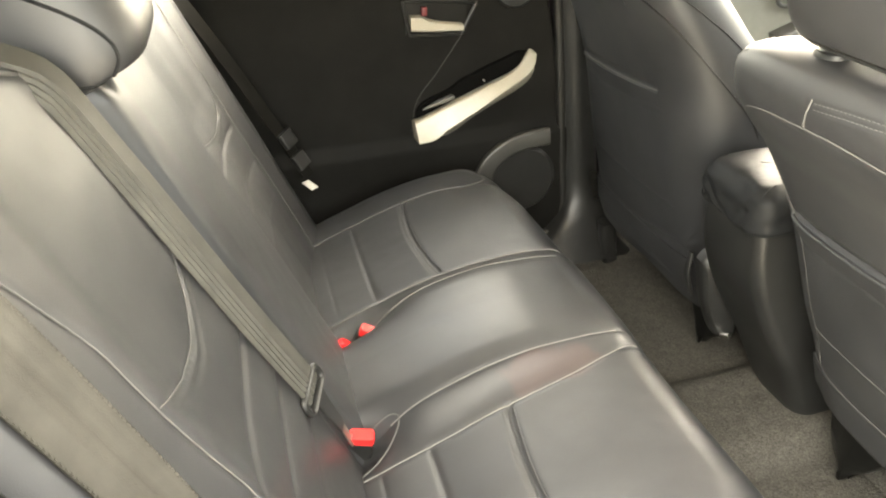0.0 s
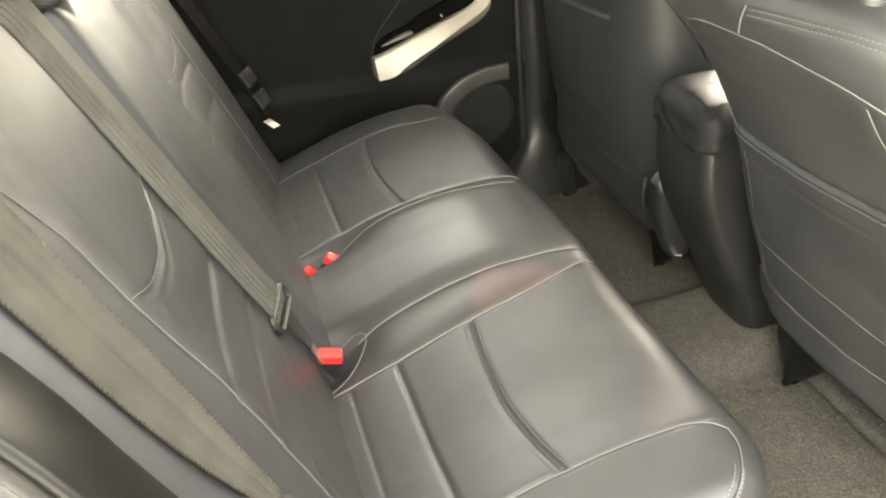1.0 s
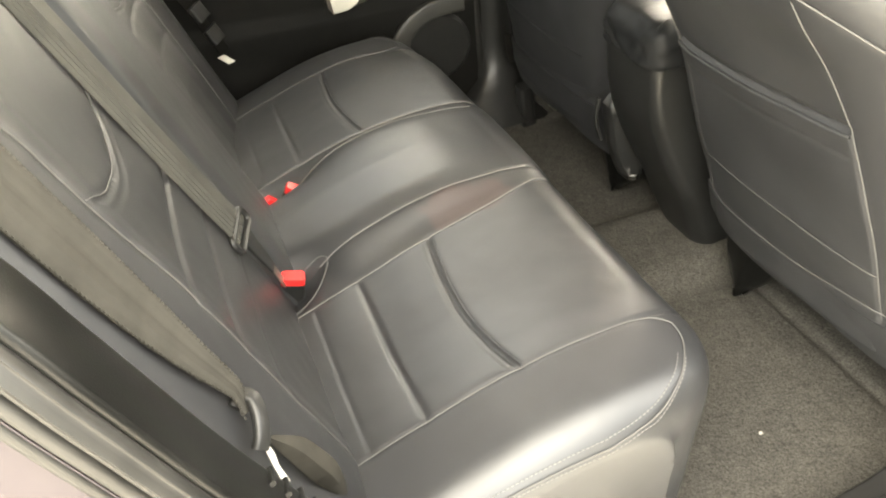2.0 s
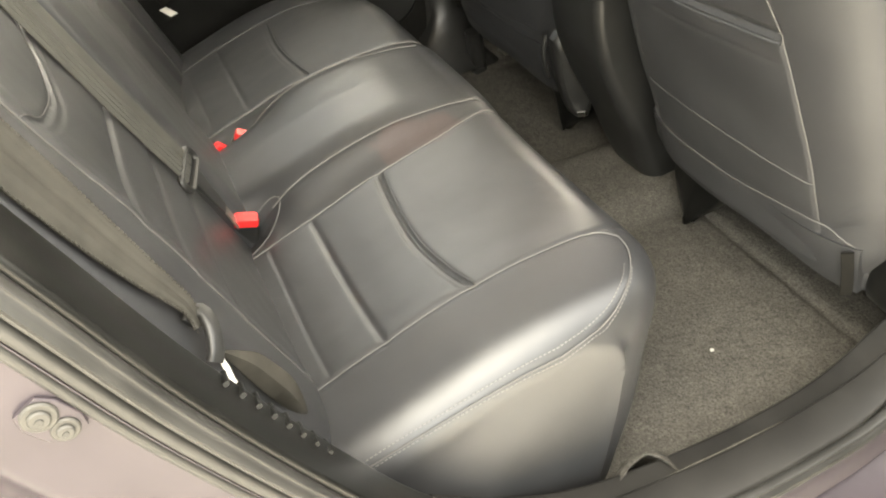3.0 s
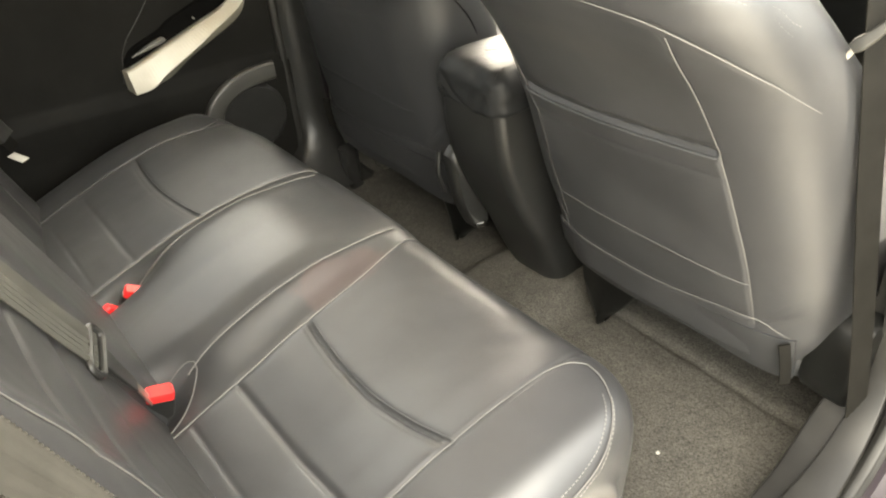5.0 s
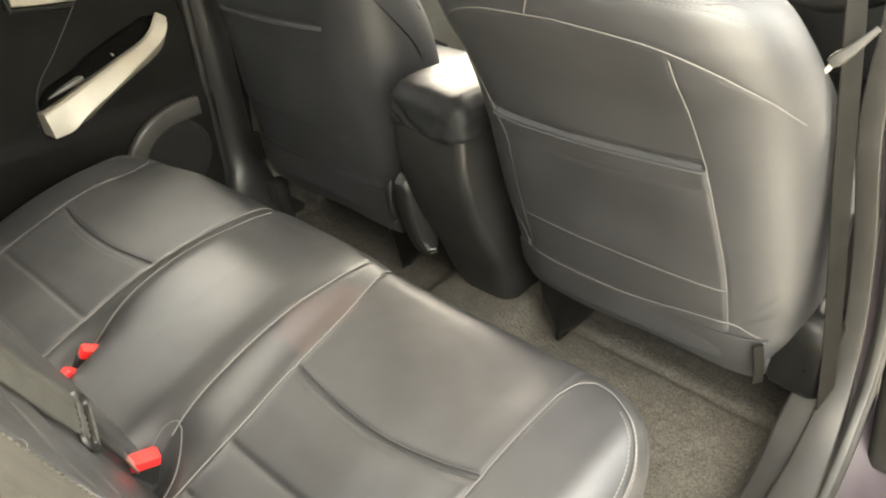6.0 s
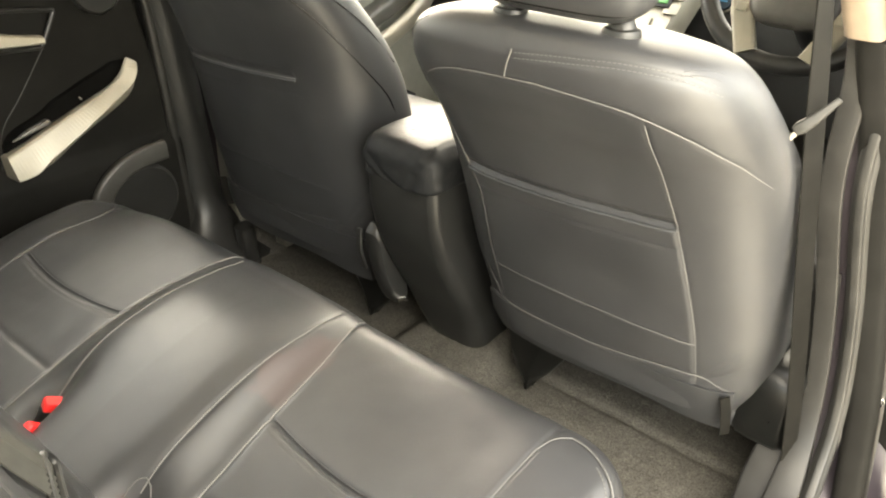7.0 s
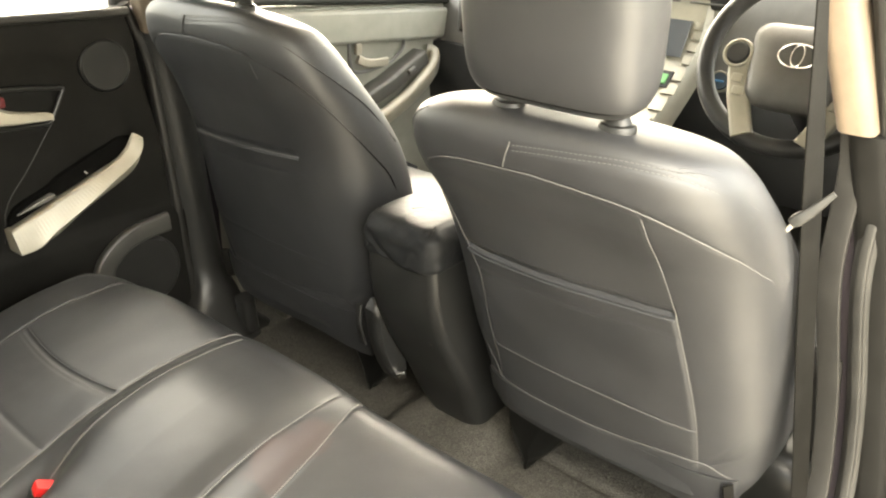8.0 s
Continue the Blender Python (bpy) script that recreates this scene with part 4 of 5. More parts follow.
    for dy in (-0.080, 0.057):
        back("post", tube([(0.282, SEAT_Y + dy, 0.80), (0.276, SEAT_Y + dy, 0.92)], 0.0062, (1, 0, 0), 12), CHROME, ob2, "chrome post")
        collar = [[(0.280 + 0.016 * k * math.cos(a), SEAT_Y + dy + 0.021 * k * math.sin(a), z + 0.10 * 0.019 * math.cos(a)) for a in np.linspace(0, 2 * math.pi, 33)[:-1]] for z, k in ((0.826, 1.0), (0.843, 1.0), (0.847, 0.92), (0.8485, 0.70), (0.857, 0.52), (0.858, 0.40))]
        back("collar", loft(collar), PLASTIC, ob2)
    return ob


build_seat("black leatherette front seat with a map pocket on its back", (0, 0, 0), 0, DARKSEAM, 1)
passenger = build_seat("black leatherette passenger seat, set upright, with a map pocket", (0.035, 0.726, 0.012), 11, SEATHIDE, -1)

# seams of the passenger seat's side, running down and forward
for way_s, r_s in (([(0.323, 0.240, 0.813), (0.350, 0.179, 0.783), (0.3825, 0.1515, 0.751), (0.4345, 0.1285, 0.694), (0.487, 0.1145, 0.636), (0.525, 0.1095, 0.591), (0.55, 0.110, 0.54)], 0.0015),
                   ([(0.347, 0.1695, 0.832), (0.380, 0.145, 0.802), (0.4275, 0.132, 0.766), (0.486, 0.126, 0.719), (0.558, 0.127, 0.644)], 0.0010)):
    part("piping", tube(smooth_path(way_s, 0.008), r_s, (0, 1, 0)), TRIM, passenger)

secs = []
for dy, k in ((-0.018, 0.80), (-0.013, 0.95), (-0.006, 1.0), (0.010, 1.0), (0.016, 0.92)):
    line = smooth_path([(0.452, 0, 0.350), (0.466, 0, 0.366), (0.484, 0, 0.352), (0.515, 0, 0.27), (0.545, 0, 0.20), (0.54, 0, 0.165), (0.505, 0, 0.18), (0.470, 0, 0.26), (0.452, 0, 0.350)], 0.012)[:-1]
    mid_l = line.mean(axis=0)
    secs.append([tuple(mid_l + (p - mid_l) * k + np.array([0, 0.092 + dy, 0])) for p in line])
cover = part("recliner_cover", loft(secs), PLASTIC, passenger, "black recliner cover")
part("trim", sweep(smooth_path([(0.452, 0.118, 0.352), (0.448, 0.116, 0.31), (0.462, 0.116, 0.262)], 0.008), slab(0.012, 0.006, 0.002), (-1, 0, 0.3)), PLASTIC, passenger)
part("bolt", sweep([(0.520, 0.060, 0.190), (0.512, 0.074, 0.184)], ring(0.006, 10), (0, 0, 1)), CHROME, passenger, "bright bolt end")
part("foot_cover", sweep(smooth_path([(0.535, 0.600, 0.155), (0.540, 0.602, 0.11), (0.545, 0.604, 0.07), (0.55, 0.604, 0.045)], 0.01), slab(0.042, 0.040, 0.012), (-1, 0, 0)), PLASTIC, passenger)
part("bracket", block(0.555, 0.60, 0.47, 0.51, 0.135, 0.155, 0.004), STEEL, passenger, "bare steel bracket")


# ---- centre console ----
console = thing("centre_console", "black centre console with a padded leather lid", "console", (0.75, 0, 0.05))
secs = []
for z in np.linspace(0.045, 0.492, 30):
    xr = bend(z, [0.045, 0.09, 0.20, 0.30, 0.38, 0.44, 0.492], [0.615, 0.585, 0.535, 0.48, 0.445, 0.432, 0.428])
    hw = bend(z, [0.045, 0.09, 0.20, 0.35, 0.492], [0.062, 0.072, 0.085, 0.082, 0.078])
    secs.append([(xr + (1.25 - xr) / 2 + a, b, z) for a, b in slab(1.25 - xr, 2 * hw, bend(z, [0.05, 0.2, 0.45], [0.040, 0.030, 0.018]), 7)])
part("body", loft(secs), PLASTIC, console)


def lid_ring(w, h, r, n):
    """A rounded rectangle with its places evenly spread, and the way out at each."""
    out = []
    pieces = [((w / 2, -h / 2 + r), (0, 1), h - 2 * r, None), ((w / 2 - r, h / 2 - r), None, math.pi * r / 2, 0.0), ((w / 2 - r, h / 2), (-1, 0), w - 2 * r, None), ((-w / 2 + r, h / 2 - r), None, math.pi * r / 2, 90.0),
              ((-w / 2, h / 2 - r), (0, -1), h - 2 * r, None), ((-w / 2 + r, -h / 2 + r), None, math.pi * r / 2, 180.0), ((-w / 2 + r, -h / 2), (1, 0), w - 2 * r, None), ((w / 2 - r, -h / 2 + r), None, math.pi * r / 2, 270.0)]
    total = sum(q[2] for q in pieces)
    for i in range(n):
        s_at = total * i / n
        for (px, py), way_l, length, a0 in pieces:
            if s_at < length:
                if way_l:
                    out.append((px + way_l[0] * s_at, py + way_l[1] * s_at, way_l[1], -way_l[0]))
                else:
                    a = radians(a0) + s_at / r
                    out.append((px + r * math.cos(a), py + r * math.sin(a), math.cos(a), math.sin(a)))
                break
            s_at -= length
    return out


def lid_fold(x, y, z):
    """Slack hide: drawn-in creases across the rear face and a full roll above them."""
    rear_k = bend(-x, [0.05, 0.13, 0.17], [0.15, 0.7, 1.0])
    h = 0.0
    for y0, z0, slope, width_f, depth_f in ((0.050, 0.520, 0.75, 0.006, 0.0055), (0.062, 0.503, 0.55, 0.005, 0.0050), (0.030, 0.500, 0.30, 0.006, 0.0030), (-0.048, 0.520, -2.2, 0.006, 0.0035)):
        reach = math.exp(-((y - y0) / 0.034) ** 2)
        h += reach * dent((z - z0) - slope * (y - y0), width_f, depth_f)
    h += 0.004 * math.exp(-((z - 0.535) / 0.016) ** 2)
    return rear_k * h + wander(x, y, z, 0.045, 0.003) + wander(x * 0.5, y, z * 1.4, 0.02, 0.0022)


lid = []
for t in np.linspace(0, 1, 34):
    z = bend(t, [0, 0.06, 0.6, 0.8, 1], [0.488, 0.490, 0.545, 0.562, 0.570])
    inset = bend(t, [0, 0.06, 0.2, 0.5, 0.7, 0.85, 0.95, 1], [0.010, 0.001, -0.004, -0.002, 0.005, 0.018, 0.042, 0.075])
    row = []
    for a, b, na, nb in lid_ring(0.345 - 2 * inset, 0.162 - 2 * inset, max(0.006, 0.026 - inset * 0.2), 150):
        f = lid_fold(a, b, z) * (1 - 0.8 * max(0.0, t - 0.75) / 0.25) * min(1.0, t / 0.08)
        sag = 0.007 * math.exp(-((b + 0.03) / 0.05) ** 2) * max(0.0, 1 - t * 2.2) * bend(-a, [0.05, 0.16], [0.0, 1.0])
        row.append((0.595 + a + f * na, b + f * nb, z - sag + 0.3 * f * (t > 0.7)))
    lid.append(row)
lid_ob = part("lid", loft(lid), LIDHIDE, console, "padded leather armrest lid with slack creases")
for s in (-1, 1):
    part("piping", tube(smooth_path([(0.4275, s * 0.062, 0.486), (0.4225, s * 0.0655, 0.50), (0.4215, s * 0.068, 0.52), (0.4255, s * 0.068, 0.540), (0.436, s * 0.065, 0.556), (0.452, s * 0.060, 0.564)], 0.004), 0.0022, (1, 0, 0)), LIDHIDE, lid_ob)
part("tray", block(0.78, 1.22, -0.075, 0.075, 0.47, 0.53, 0.02), PLASTIC, console)


# ---- far rear door ----
def door_card(u, v):
    """How far the far rear door's card stands into the car at (x, z)."""
    h = bend(v, [0.05, 0.30, 0.37, 0.385, 0.40, 0.66, 0.72, 0.78, 0.82, 0.84], [0.004, 0.010, 0.012, 0.012, 0.0, 0.0, 0.004, 0.016, 0.014, 0.0])
    return h + wander(u, v, 5, 0.12, 0.002)


def door_lean(u, v):
    return u - (0.18 * (v - 0.45) * max(0.0, (u + 0.1) / 0.5) if u > -0.1 else 0), v


door = thing("door_1", "charcoal far rear door card with a champagne pull handle", "car door", (0, 0.70, 0.05), kind="structure")
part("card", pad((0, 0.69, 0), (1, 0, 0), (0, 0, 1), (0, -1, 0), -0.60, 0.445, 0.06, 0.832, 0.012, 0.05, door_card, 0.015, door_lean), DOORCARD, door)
part("window_sill", sweep([(-0.60, 0.685, 0.842), (0.372, 0.685, 0.826)], slab(0.045, 0.018, 0.006), (0, 0, 1)), RUBBER, door, "black rubber window sill")


def evenly(points, n):
    """n places spread evenly along a round line through (x, z) points."""
    line = smooth_path([(x, 0, z) for x, z in points], 0.004)
    run = np.concatenate([[0], np.cumsum(np.linalg.norm(np.diff(line, axis=0), axis=1))])
    at = np.linspace(0, run[-1], n)
    return np.array([[np.interp(q, run, line[:, k]) for k in (0, 2)] for q in at])


GRIP_TOP = [(0.074, 0.455), (0.119, 0.4706), (0.165, 0.489), (0.225, 0.5115), (0.288, 0.536), (0.318, 0.557), (0.3315, 0.578), (0.340, 0.590)]
GRIP_FOLD = [(0.078, 0.409), (0.105, 0.4115), (0.1234, 0.418), (0.1485, 0.4365), (0.210, 0.468), (0.275, 0.506), (0.329, 0.538), (0.347, 0.561), (0.3505, 0.582)]
GRIP_LOW = [(0.077, 0.406), (0.13, 0.406), (0.165, 0.414), (0.217, 0.445), (0.282, 0.477), (0.315, 0.493), (0.343, 0.511), (0.358, 0.533), (0.3585, 0.558), (0.353, 0.579)]
secs = []
for (xt, zt), (xf, zf), (xl, zl) in zip(evenly(GRIP_TOP, 48), evenly(GRIP_FOLD, 48), evenly(GRIP_LOW, 48)):
    near_tip = bend(xt, [0.27, 0.335], [0.0, 1.0])
    secs.append([(xt + 0.016 * near_tip, 0.688, zt - 0.006 - 0.004 * near_tip), (xt, 0.660, zt), (xt + 0.001, 0.6545, zt - 0.001), (xt + 0.004 * (xf - xt) / 0.05, 0.652, zt - 0.004),
                 (xf, 0.6375, zf + 0.001), (xf + 0.06 * (xl - xf), 0.638, zf + 0.06 * (zl - zf)), (xl, 0.672, zl + 0.001), (xl, 0.677, zl), (xl, 0.688, zl + 0.002)])
for shrink in (0.75, 0.45, 0.12):  # the tip closes in a round end
    mid_s = np.mean(np.array(secs[47])[1:7], axis=0)
    secs.append([tuple(mid_s + (np.array(q) - mid_s) * shrink + np.array([0.0008, 0.003, 0.0030]) * (1 - shrink) ** 0.5) for q in secs[47]])
part("pull_handle", loft(secs), PALE, door, "champagne painted pull handle with a lower facet", False)
# raised plate for the cup; the hollow's shade is in its colour
secs = []
for x in np.linspace(0.082, 0.346, 40):
    hi = bend(x, [0.082, 0.095, 0.160, 0.172, 0.184, 0.22, 0.257, 0.295, 0.327, 0.346], [0.466, 0.484, 0.512, 0.518, 0.527, 0.5418, 0.5567, 0.5695, 0.5805, 0.578])
    lo = bend(x, [p[0] for p in GRIP_TOP], [p[1] for p in GRIP_TOP]) - 0.012
    secs.append([(x, 0.692, hi), (x, 0.684, hi - 0.0005), (x, 0.681, hi - 0.003), (x, 0.680, (hi + lo) / 2), (x, 0.679, lo), (x, 0.692, lo)])
part("pull_cup", loft(secs), CUPSHADE, door, "cup behind the pull handle, its shade painted black")
part("switch", sweep([(0.097, 0.673, 0.475), (0.131, 0.671, 0.488), (0.164, 0.670, 0.4975), (0.167, 0.671, 0.4985)], slab(0.017, 0.010, 0.003), (-0.38, 0, 1), scale=[0.2, 0.75, 1.0, 0.9]), GREYPLASTIC, door, "grey window switch")
part("switch_mark", sweep([(0.2397, 0.677, 0.527), (0.2436, 0.677, 0.5225)], slab(0.003, 0.003, 0.001), (-0.45, 0, 1)), WHITE, door, "white switch mark")
# inner release in its recess
bez = smooth_path([(x, 0.677, z) for x, z in ((0.072, 0.713), (0.15, 0.707), (0.214, 0.699), (0.224, 0.696), (0.221, 0.688), (0.194, 0.641), (0.187, 0.636), (0.178, 0.635), (0.088, 0.641), (0.080, 0.643), (0.077, 0.650), (0.066, 0.704), (0.067, 0.711))], 0.006)
part("release_bezel", tube(bez, 0.0042, (0, -1, 0.1), 8, True), PLASTIC, door)
secs = [[(x, 0.692, 0.708 - 0.09 * (x - 0.08)), (x, 0.684, 0.708 - 0.09 * (x - 0.08)), (x, 0.684, 0.641 - 0.04 * (x - 0.08)), (x, 0.692, 0.641 - 0.04 * (x - 0.08))] for x in np.linspace(0.072, 0.205, 8)]
part("release_recess", loft(secs), TRIM, door, "dark recess behind the release lever")
secs = []
for x in np.linspace(0.079, 0.194, 20):
    hi = bend(x, [0.079, 0.10, 0.118, 0.14, 0.194], [0.682, 0.681, 0.672, 0.6655, 0.656])
    lo = bend(x, [0.079, 0.12, 0.194], [0.651, 0.646, 0.642])
    secs.append([(x, 0.684, hi), (x, 0.669, hi - 0.001), (x, 0.666, hi - 0.004), (x, 0.665, lo + 0.003), (x, 0.669, lo), (x, 0.684, lo)])
part("release_lever", loft(secs), PALE, door, "champagne release lever")
part("lock_tab", block(0.104, 0.117, 0.672, 0.682, 0.679, 0.698, 0.003), LOCKRED, door, "dark red lock flag")
tw = part("speaker", disc((0.312, 0.684, 0.728), (0, -1, 0.05), 0.050, 0.014, 48, 0.004), PLASTIC, door, "round speaker cover")
part("speaker_rim", tube([(0.312 + 0.050 * math.cos(a), 0.671, 0.728 + 0.050 * math.sin(a)) for a in np.linspace(0, 2 * math.pi, 49)[:-1]], 0.0012, (0, -1, 0), 8, True), TRIM, tw)
part("card_seam", tube(smooth_path([(0.205, 0.690, 0.640), (0.139, 0.690, 0.553), (0.099, 0.690, 0.507), (0.083, 0.690, 0.477), (0.0796, 0.690, 0.4607), (0.072, 0.690, 0.42)], 0.01), 0.0011, (0, -1, 0)), RUBBER, door)
# bottle pocket with its grey rim
pk = [(0.235, 0.27), (0.245, 0.315), (0.285, 0.352), (0.335, 0.37), (0.40, 0.375)]
part("pocket_rim", sweep(smooth_path([(x, 0.668, z) for x, z in pk], 0.01), slab(0.044, 0.020, 0.008), (0, -1, 0)), RIMGREY, door, "grey curved rim of the door pocket")
part("pocket", disc((0.335, 0.678, 0.27), (0, -1, 0), 0.085, 0.012, 40, 0.008), PLASTIC, door, "dark round speaker pocket")
part("outer_skin", block(-0.80, 0.47, 0.742, 0.80, -0.05, 0.83, 0.02), PAINT, door)
part("window_frame", sweep(smooth_path([(0.385, 0.72, 0.83), (0.35, 0.69, 1.0), (0.30, 0.65, 1.17)], 0.02), slab(0.04, 0.03, 0.008), (0, -1, 0)), RUBBER, door)
pane = part("window_pane", loft([[(-0.75, 0.745, 0.82), (0.39, 0.745, 0.82)], [(-0.55, 0.66, 1.2), (0.32, 0.66, 1.2)]], False), TINTED, door, "lightly tinted window glass")

# ---- far pillar ----
pil = thing("pillar_1", "dark far door pillar trim with a beige upper half", "pillar", (0.47, 0.68, 0.05), kind="structure")
secs = []
for z in np.linspace(0.06, 0.80, 24):
    xa = bend(z, [0.06, 0.10, 0.14, 0.19, 0.35, 0.684, 0.78, 0.8], [0.34, 0.375, 0.425, 0.448, 0.44, 0.415, 0.395, 0.39])
    wd = bend(z, [0.06, 0.14, 0.2, 0.8], [0.27, 0.14, 0.10, 0.085])
    yy = bend(z, [0.06, 0.10, 0.16, 0.24, 0.8], [0.585, 0.612, 0.648, 0.672, 0.668])
    secs.append([(xa + 0.006, 0.74, z), (xa + 0.006, yy + 0.012, z), (xa + 0.018, yy, z), (xa + wd / 2, yy - 0.008, z), (xa + wd - 0.02, yy, z), (xa + wd, yy + 0.02, z), (xa + wd, 0.74, z)])
part("lower_trim", loft(secs), PLASTIC, pil, "smooth black lower trim with a flared foot")
part("upper_trim", sweep([(0.45, 0.672, 0.795), (0.42, 0.65, 0.95), (0.37, 0.60, 1.20)], slab(0.11, 0.05, 0.015), (0, -1, 0)), BEIGE, pil, "beige cloth-covered upper trim")
part("seal", sweep(smooth_path([(0.37, 0.682, 0.84), (0.392, 0.684, 0.78), (0.415, 0.686, 0.684), (0.44, 0.688, 0.35), (0.452, 0.688, 0.16), (0.42, 0.685, 0.09)], 0.012), slab(0.020, 0.022, 0.008), (0, -1, 0)), RUBBER, pil, "black rubber door seal")

# ---- far front door ----
fd = thing("door_2", "charcoal front passenger door with a champagne armrest", "car door", (1.0, 0.70, 0.05), kind="structure")


def front_card(u, v):
    return bend(v, [0.05, 0.4, 0.5, 0.66, 0.72, 0.76, 0.80], [0.0, 0.0, 0.004, 0.0, 0.004, 0.016, 0.010]) + wander(u, v, 6, 0.12, 0.002)


part("card", pad((0, 0.69, 0), (1, 0, 0), (0, 0, 1), (0, -1, 0), 0.58, 1.55, 0.06, 0.812, 0.012, 0.05, front_card, 0.015, lambda u, v: (u, v - (0.055 * (u - 0.6) if v > 0.5 else 0))), DOORLIT, fd)
part("upper_band", pad((0, 0.662, 0), (1, 0, 0), (0, 0, 1), (0, -1, 0), 0.60, 1.42, 0.715, 0.80, 0.012, 0.012, None, 0.03, lambda u, v: (u, v - 0.06 * (u - 0.65))), DOORLIT, fd, "upper door band, its light painted in as paler grey")
arm = smooth_path([(0.86, 0.655, 0.46), (1.0, 0.645, 0.475), (1.12, 0.640, 0.515), (1.22, 0.642, 0.565), (1.28, 0.65, 0.607), (1.298, 0.668, 0.63), (1.285, 0.685, 0.635)], 0.012)
part("armrest", sweep(arm, slab(0.028, 0.052, 0.011), (-0.4, -0.3, 1)), PALE, fd, "champagne armrest")
part("switch_panel", sweep([(0.98, 0.668, 0.535), (1.10, 0.668, 0.575), (1.24, 0.672, 0.632)], slab(0.06, 0.045, 0.01), (-0.4, 0, 1)), DASHGREY, fd, "grey switch panel")
part("switch", sweep([(1.155, 0.64, 0.603), (1.18, 0.64, 0.612)], slab(0.02, 0.012, 0.003), (-0.4, 0, 1)), GREYPLASTIC, fd)
part("release_bezel", tube(smooth_path([(0.965, 0.674, 0.715), (1.165, 0.674, 0.69), (1.13, 0.674, 0.635), (0.985, 0.674, 0.622), (0.965, 0.674, 0.70)], 0.01), 0.005, (0, -1, 0)), GREYPLASTIC, fd)
part("release_lever", sweep(smooth_path([(0.99, 0.668, 0.655), (1.03, 0.665, 0.640), (1.10, 0.665, 0.636)], 0.01), slab(0.012, 0.024, 0.005), (0, 0, 1)), PALE, fd, "champagne release lever")
part("lock_tab", block(0.985, 1.005, 0.664, 0.676, 0.665, 0.695, 0.003), PALE, fd)
part("window_sill", sweep([(0.58, 0.685, 0.828), (1.55, 0.685, 0.768)], slab(0.045, 0.02, 0.006), (0, 0, 1)), RUBBER, fd)
part("outer_skin", block(0.48, 1.75, 0.742, 0.80, -0.05, 0.77, 0.02), PAINT, fd)
pane = part("window_pane", loft([[(0.56, 0.745, 0.80), (1.7, 0.745, 0.74)], [(0.47, 0.64, 1.2), (1.05, 0.64, 1.2)]], False), GLASS, fd)
pane.visible_shadow = False

# ---- near doorway: sill, seals and painted body ----
EDGE = [(-0.62, -0.655, 1.16), (-0.50, -0.672, 0.95), (-0.405, -0.690, 0.80), (-0.363, -0.70, 0.715), (-0.309, -0.70, 0.586), (-0.23, -0.702, 0.432), (-0.15, -0.705, 0.30), (-0.05, -0.71, 0.19), (0.06, -0.715, 0.140),
        (0.20, -0.718, 0.125), (0.34, -0.718, 0.125), (0.46, -0.715, 0.145), (0.55, -0.708, 0.20), (0.592, -0.700, 0.30), (0.585, -0.680, 0.45), (0.545, -0.650, 0.64), (0.535, -0.641, 0.80), (0.494, -0.602, 0.98), (0.43, -0.560, 1.16)]
edge = smooth_path(EDGE, 0.012)
mid = np.array([0.1, -0.69, 0.65])


def outward(path):
    """For each place the way out of the opening, in its plane."""
    out = []
    for i in range(len(path)):
        t = path[min(i + 1, len(path) - 1)] - path[max(i - 1, 0)]
        n = np.cross(t, (0, 1, 0))
        n = n / np.linalg.norm(n)
        out.append(n if np.dot(n, path[i] - mid) > 0 else -n)
    return np.array(out)


OUT = outward(edge)


def strip(shift, sink, profile):
    """A profile run round the doorway, shifted outwards and sunk towards the street."""
    p = edge + shift * OUT + np.array([0, -sink, 0])
    return sweep(p, profile, OUT)


doorway = thing("doorway_near", "open rear doorway with rubber seals and plum-grey painted jamb", "doorway", (0.1, -0.72, 0.12), kind="structure")
REAR = len(smooth_path(EDGE[:13], 0.012))
trim_scale = [bend(i, [REAR - 12, REAR + 6], [1.0, 0.5]) for i in range(len(edge))]
CORNER = len(smooth_path(EDGE[:8], 0.012)) - 1
for a, b, mat, label in ((0, CORNER + 1, TRIM, "glossy black inner trim"), (CORNER, len(edge), SILL, "dark grey plastic inner trim")):
    part("inner_trim", sweep(edge[a:b] + np.array([0, 0.024, 0]), slab(0.058, 0.012, 0.005), OUT[a:b], scale=trim_scale[a:b]), mat, doorway, label)
part("seal", strip(0.008, 0.010, [(0.010 * math.cos(a) + 0.002 * math.cos(5 * a), 0.008 * math.sin(a)) for a in np.linspace(0, 2 * math.pi, 31)[:-1]]), RUBBER, doorway, "hollow rubber door seal")
part("seal_rib", strip(0.022, 0.012, ring(0.0055, 10)), RUBBER, doorway, "grey ribbed seal edge")
part("seal_lip", strip(0.033, 0.012, ring(0.0045, 10)), RUBBER, doorway, "grey seal lip")
jamb = []
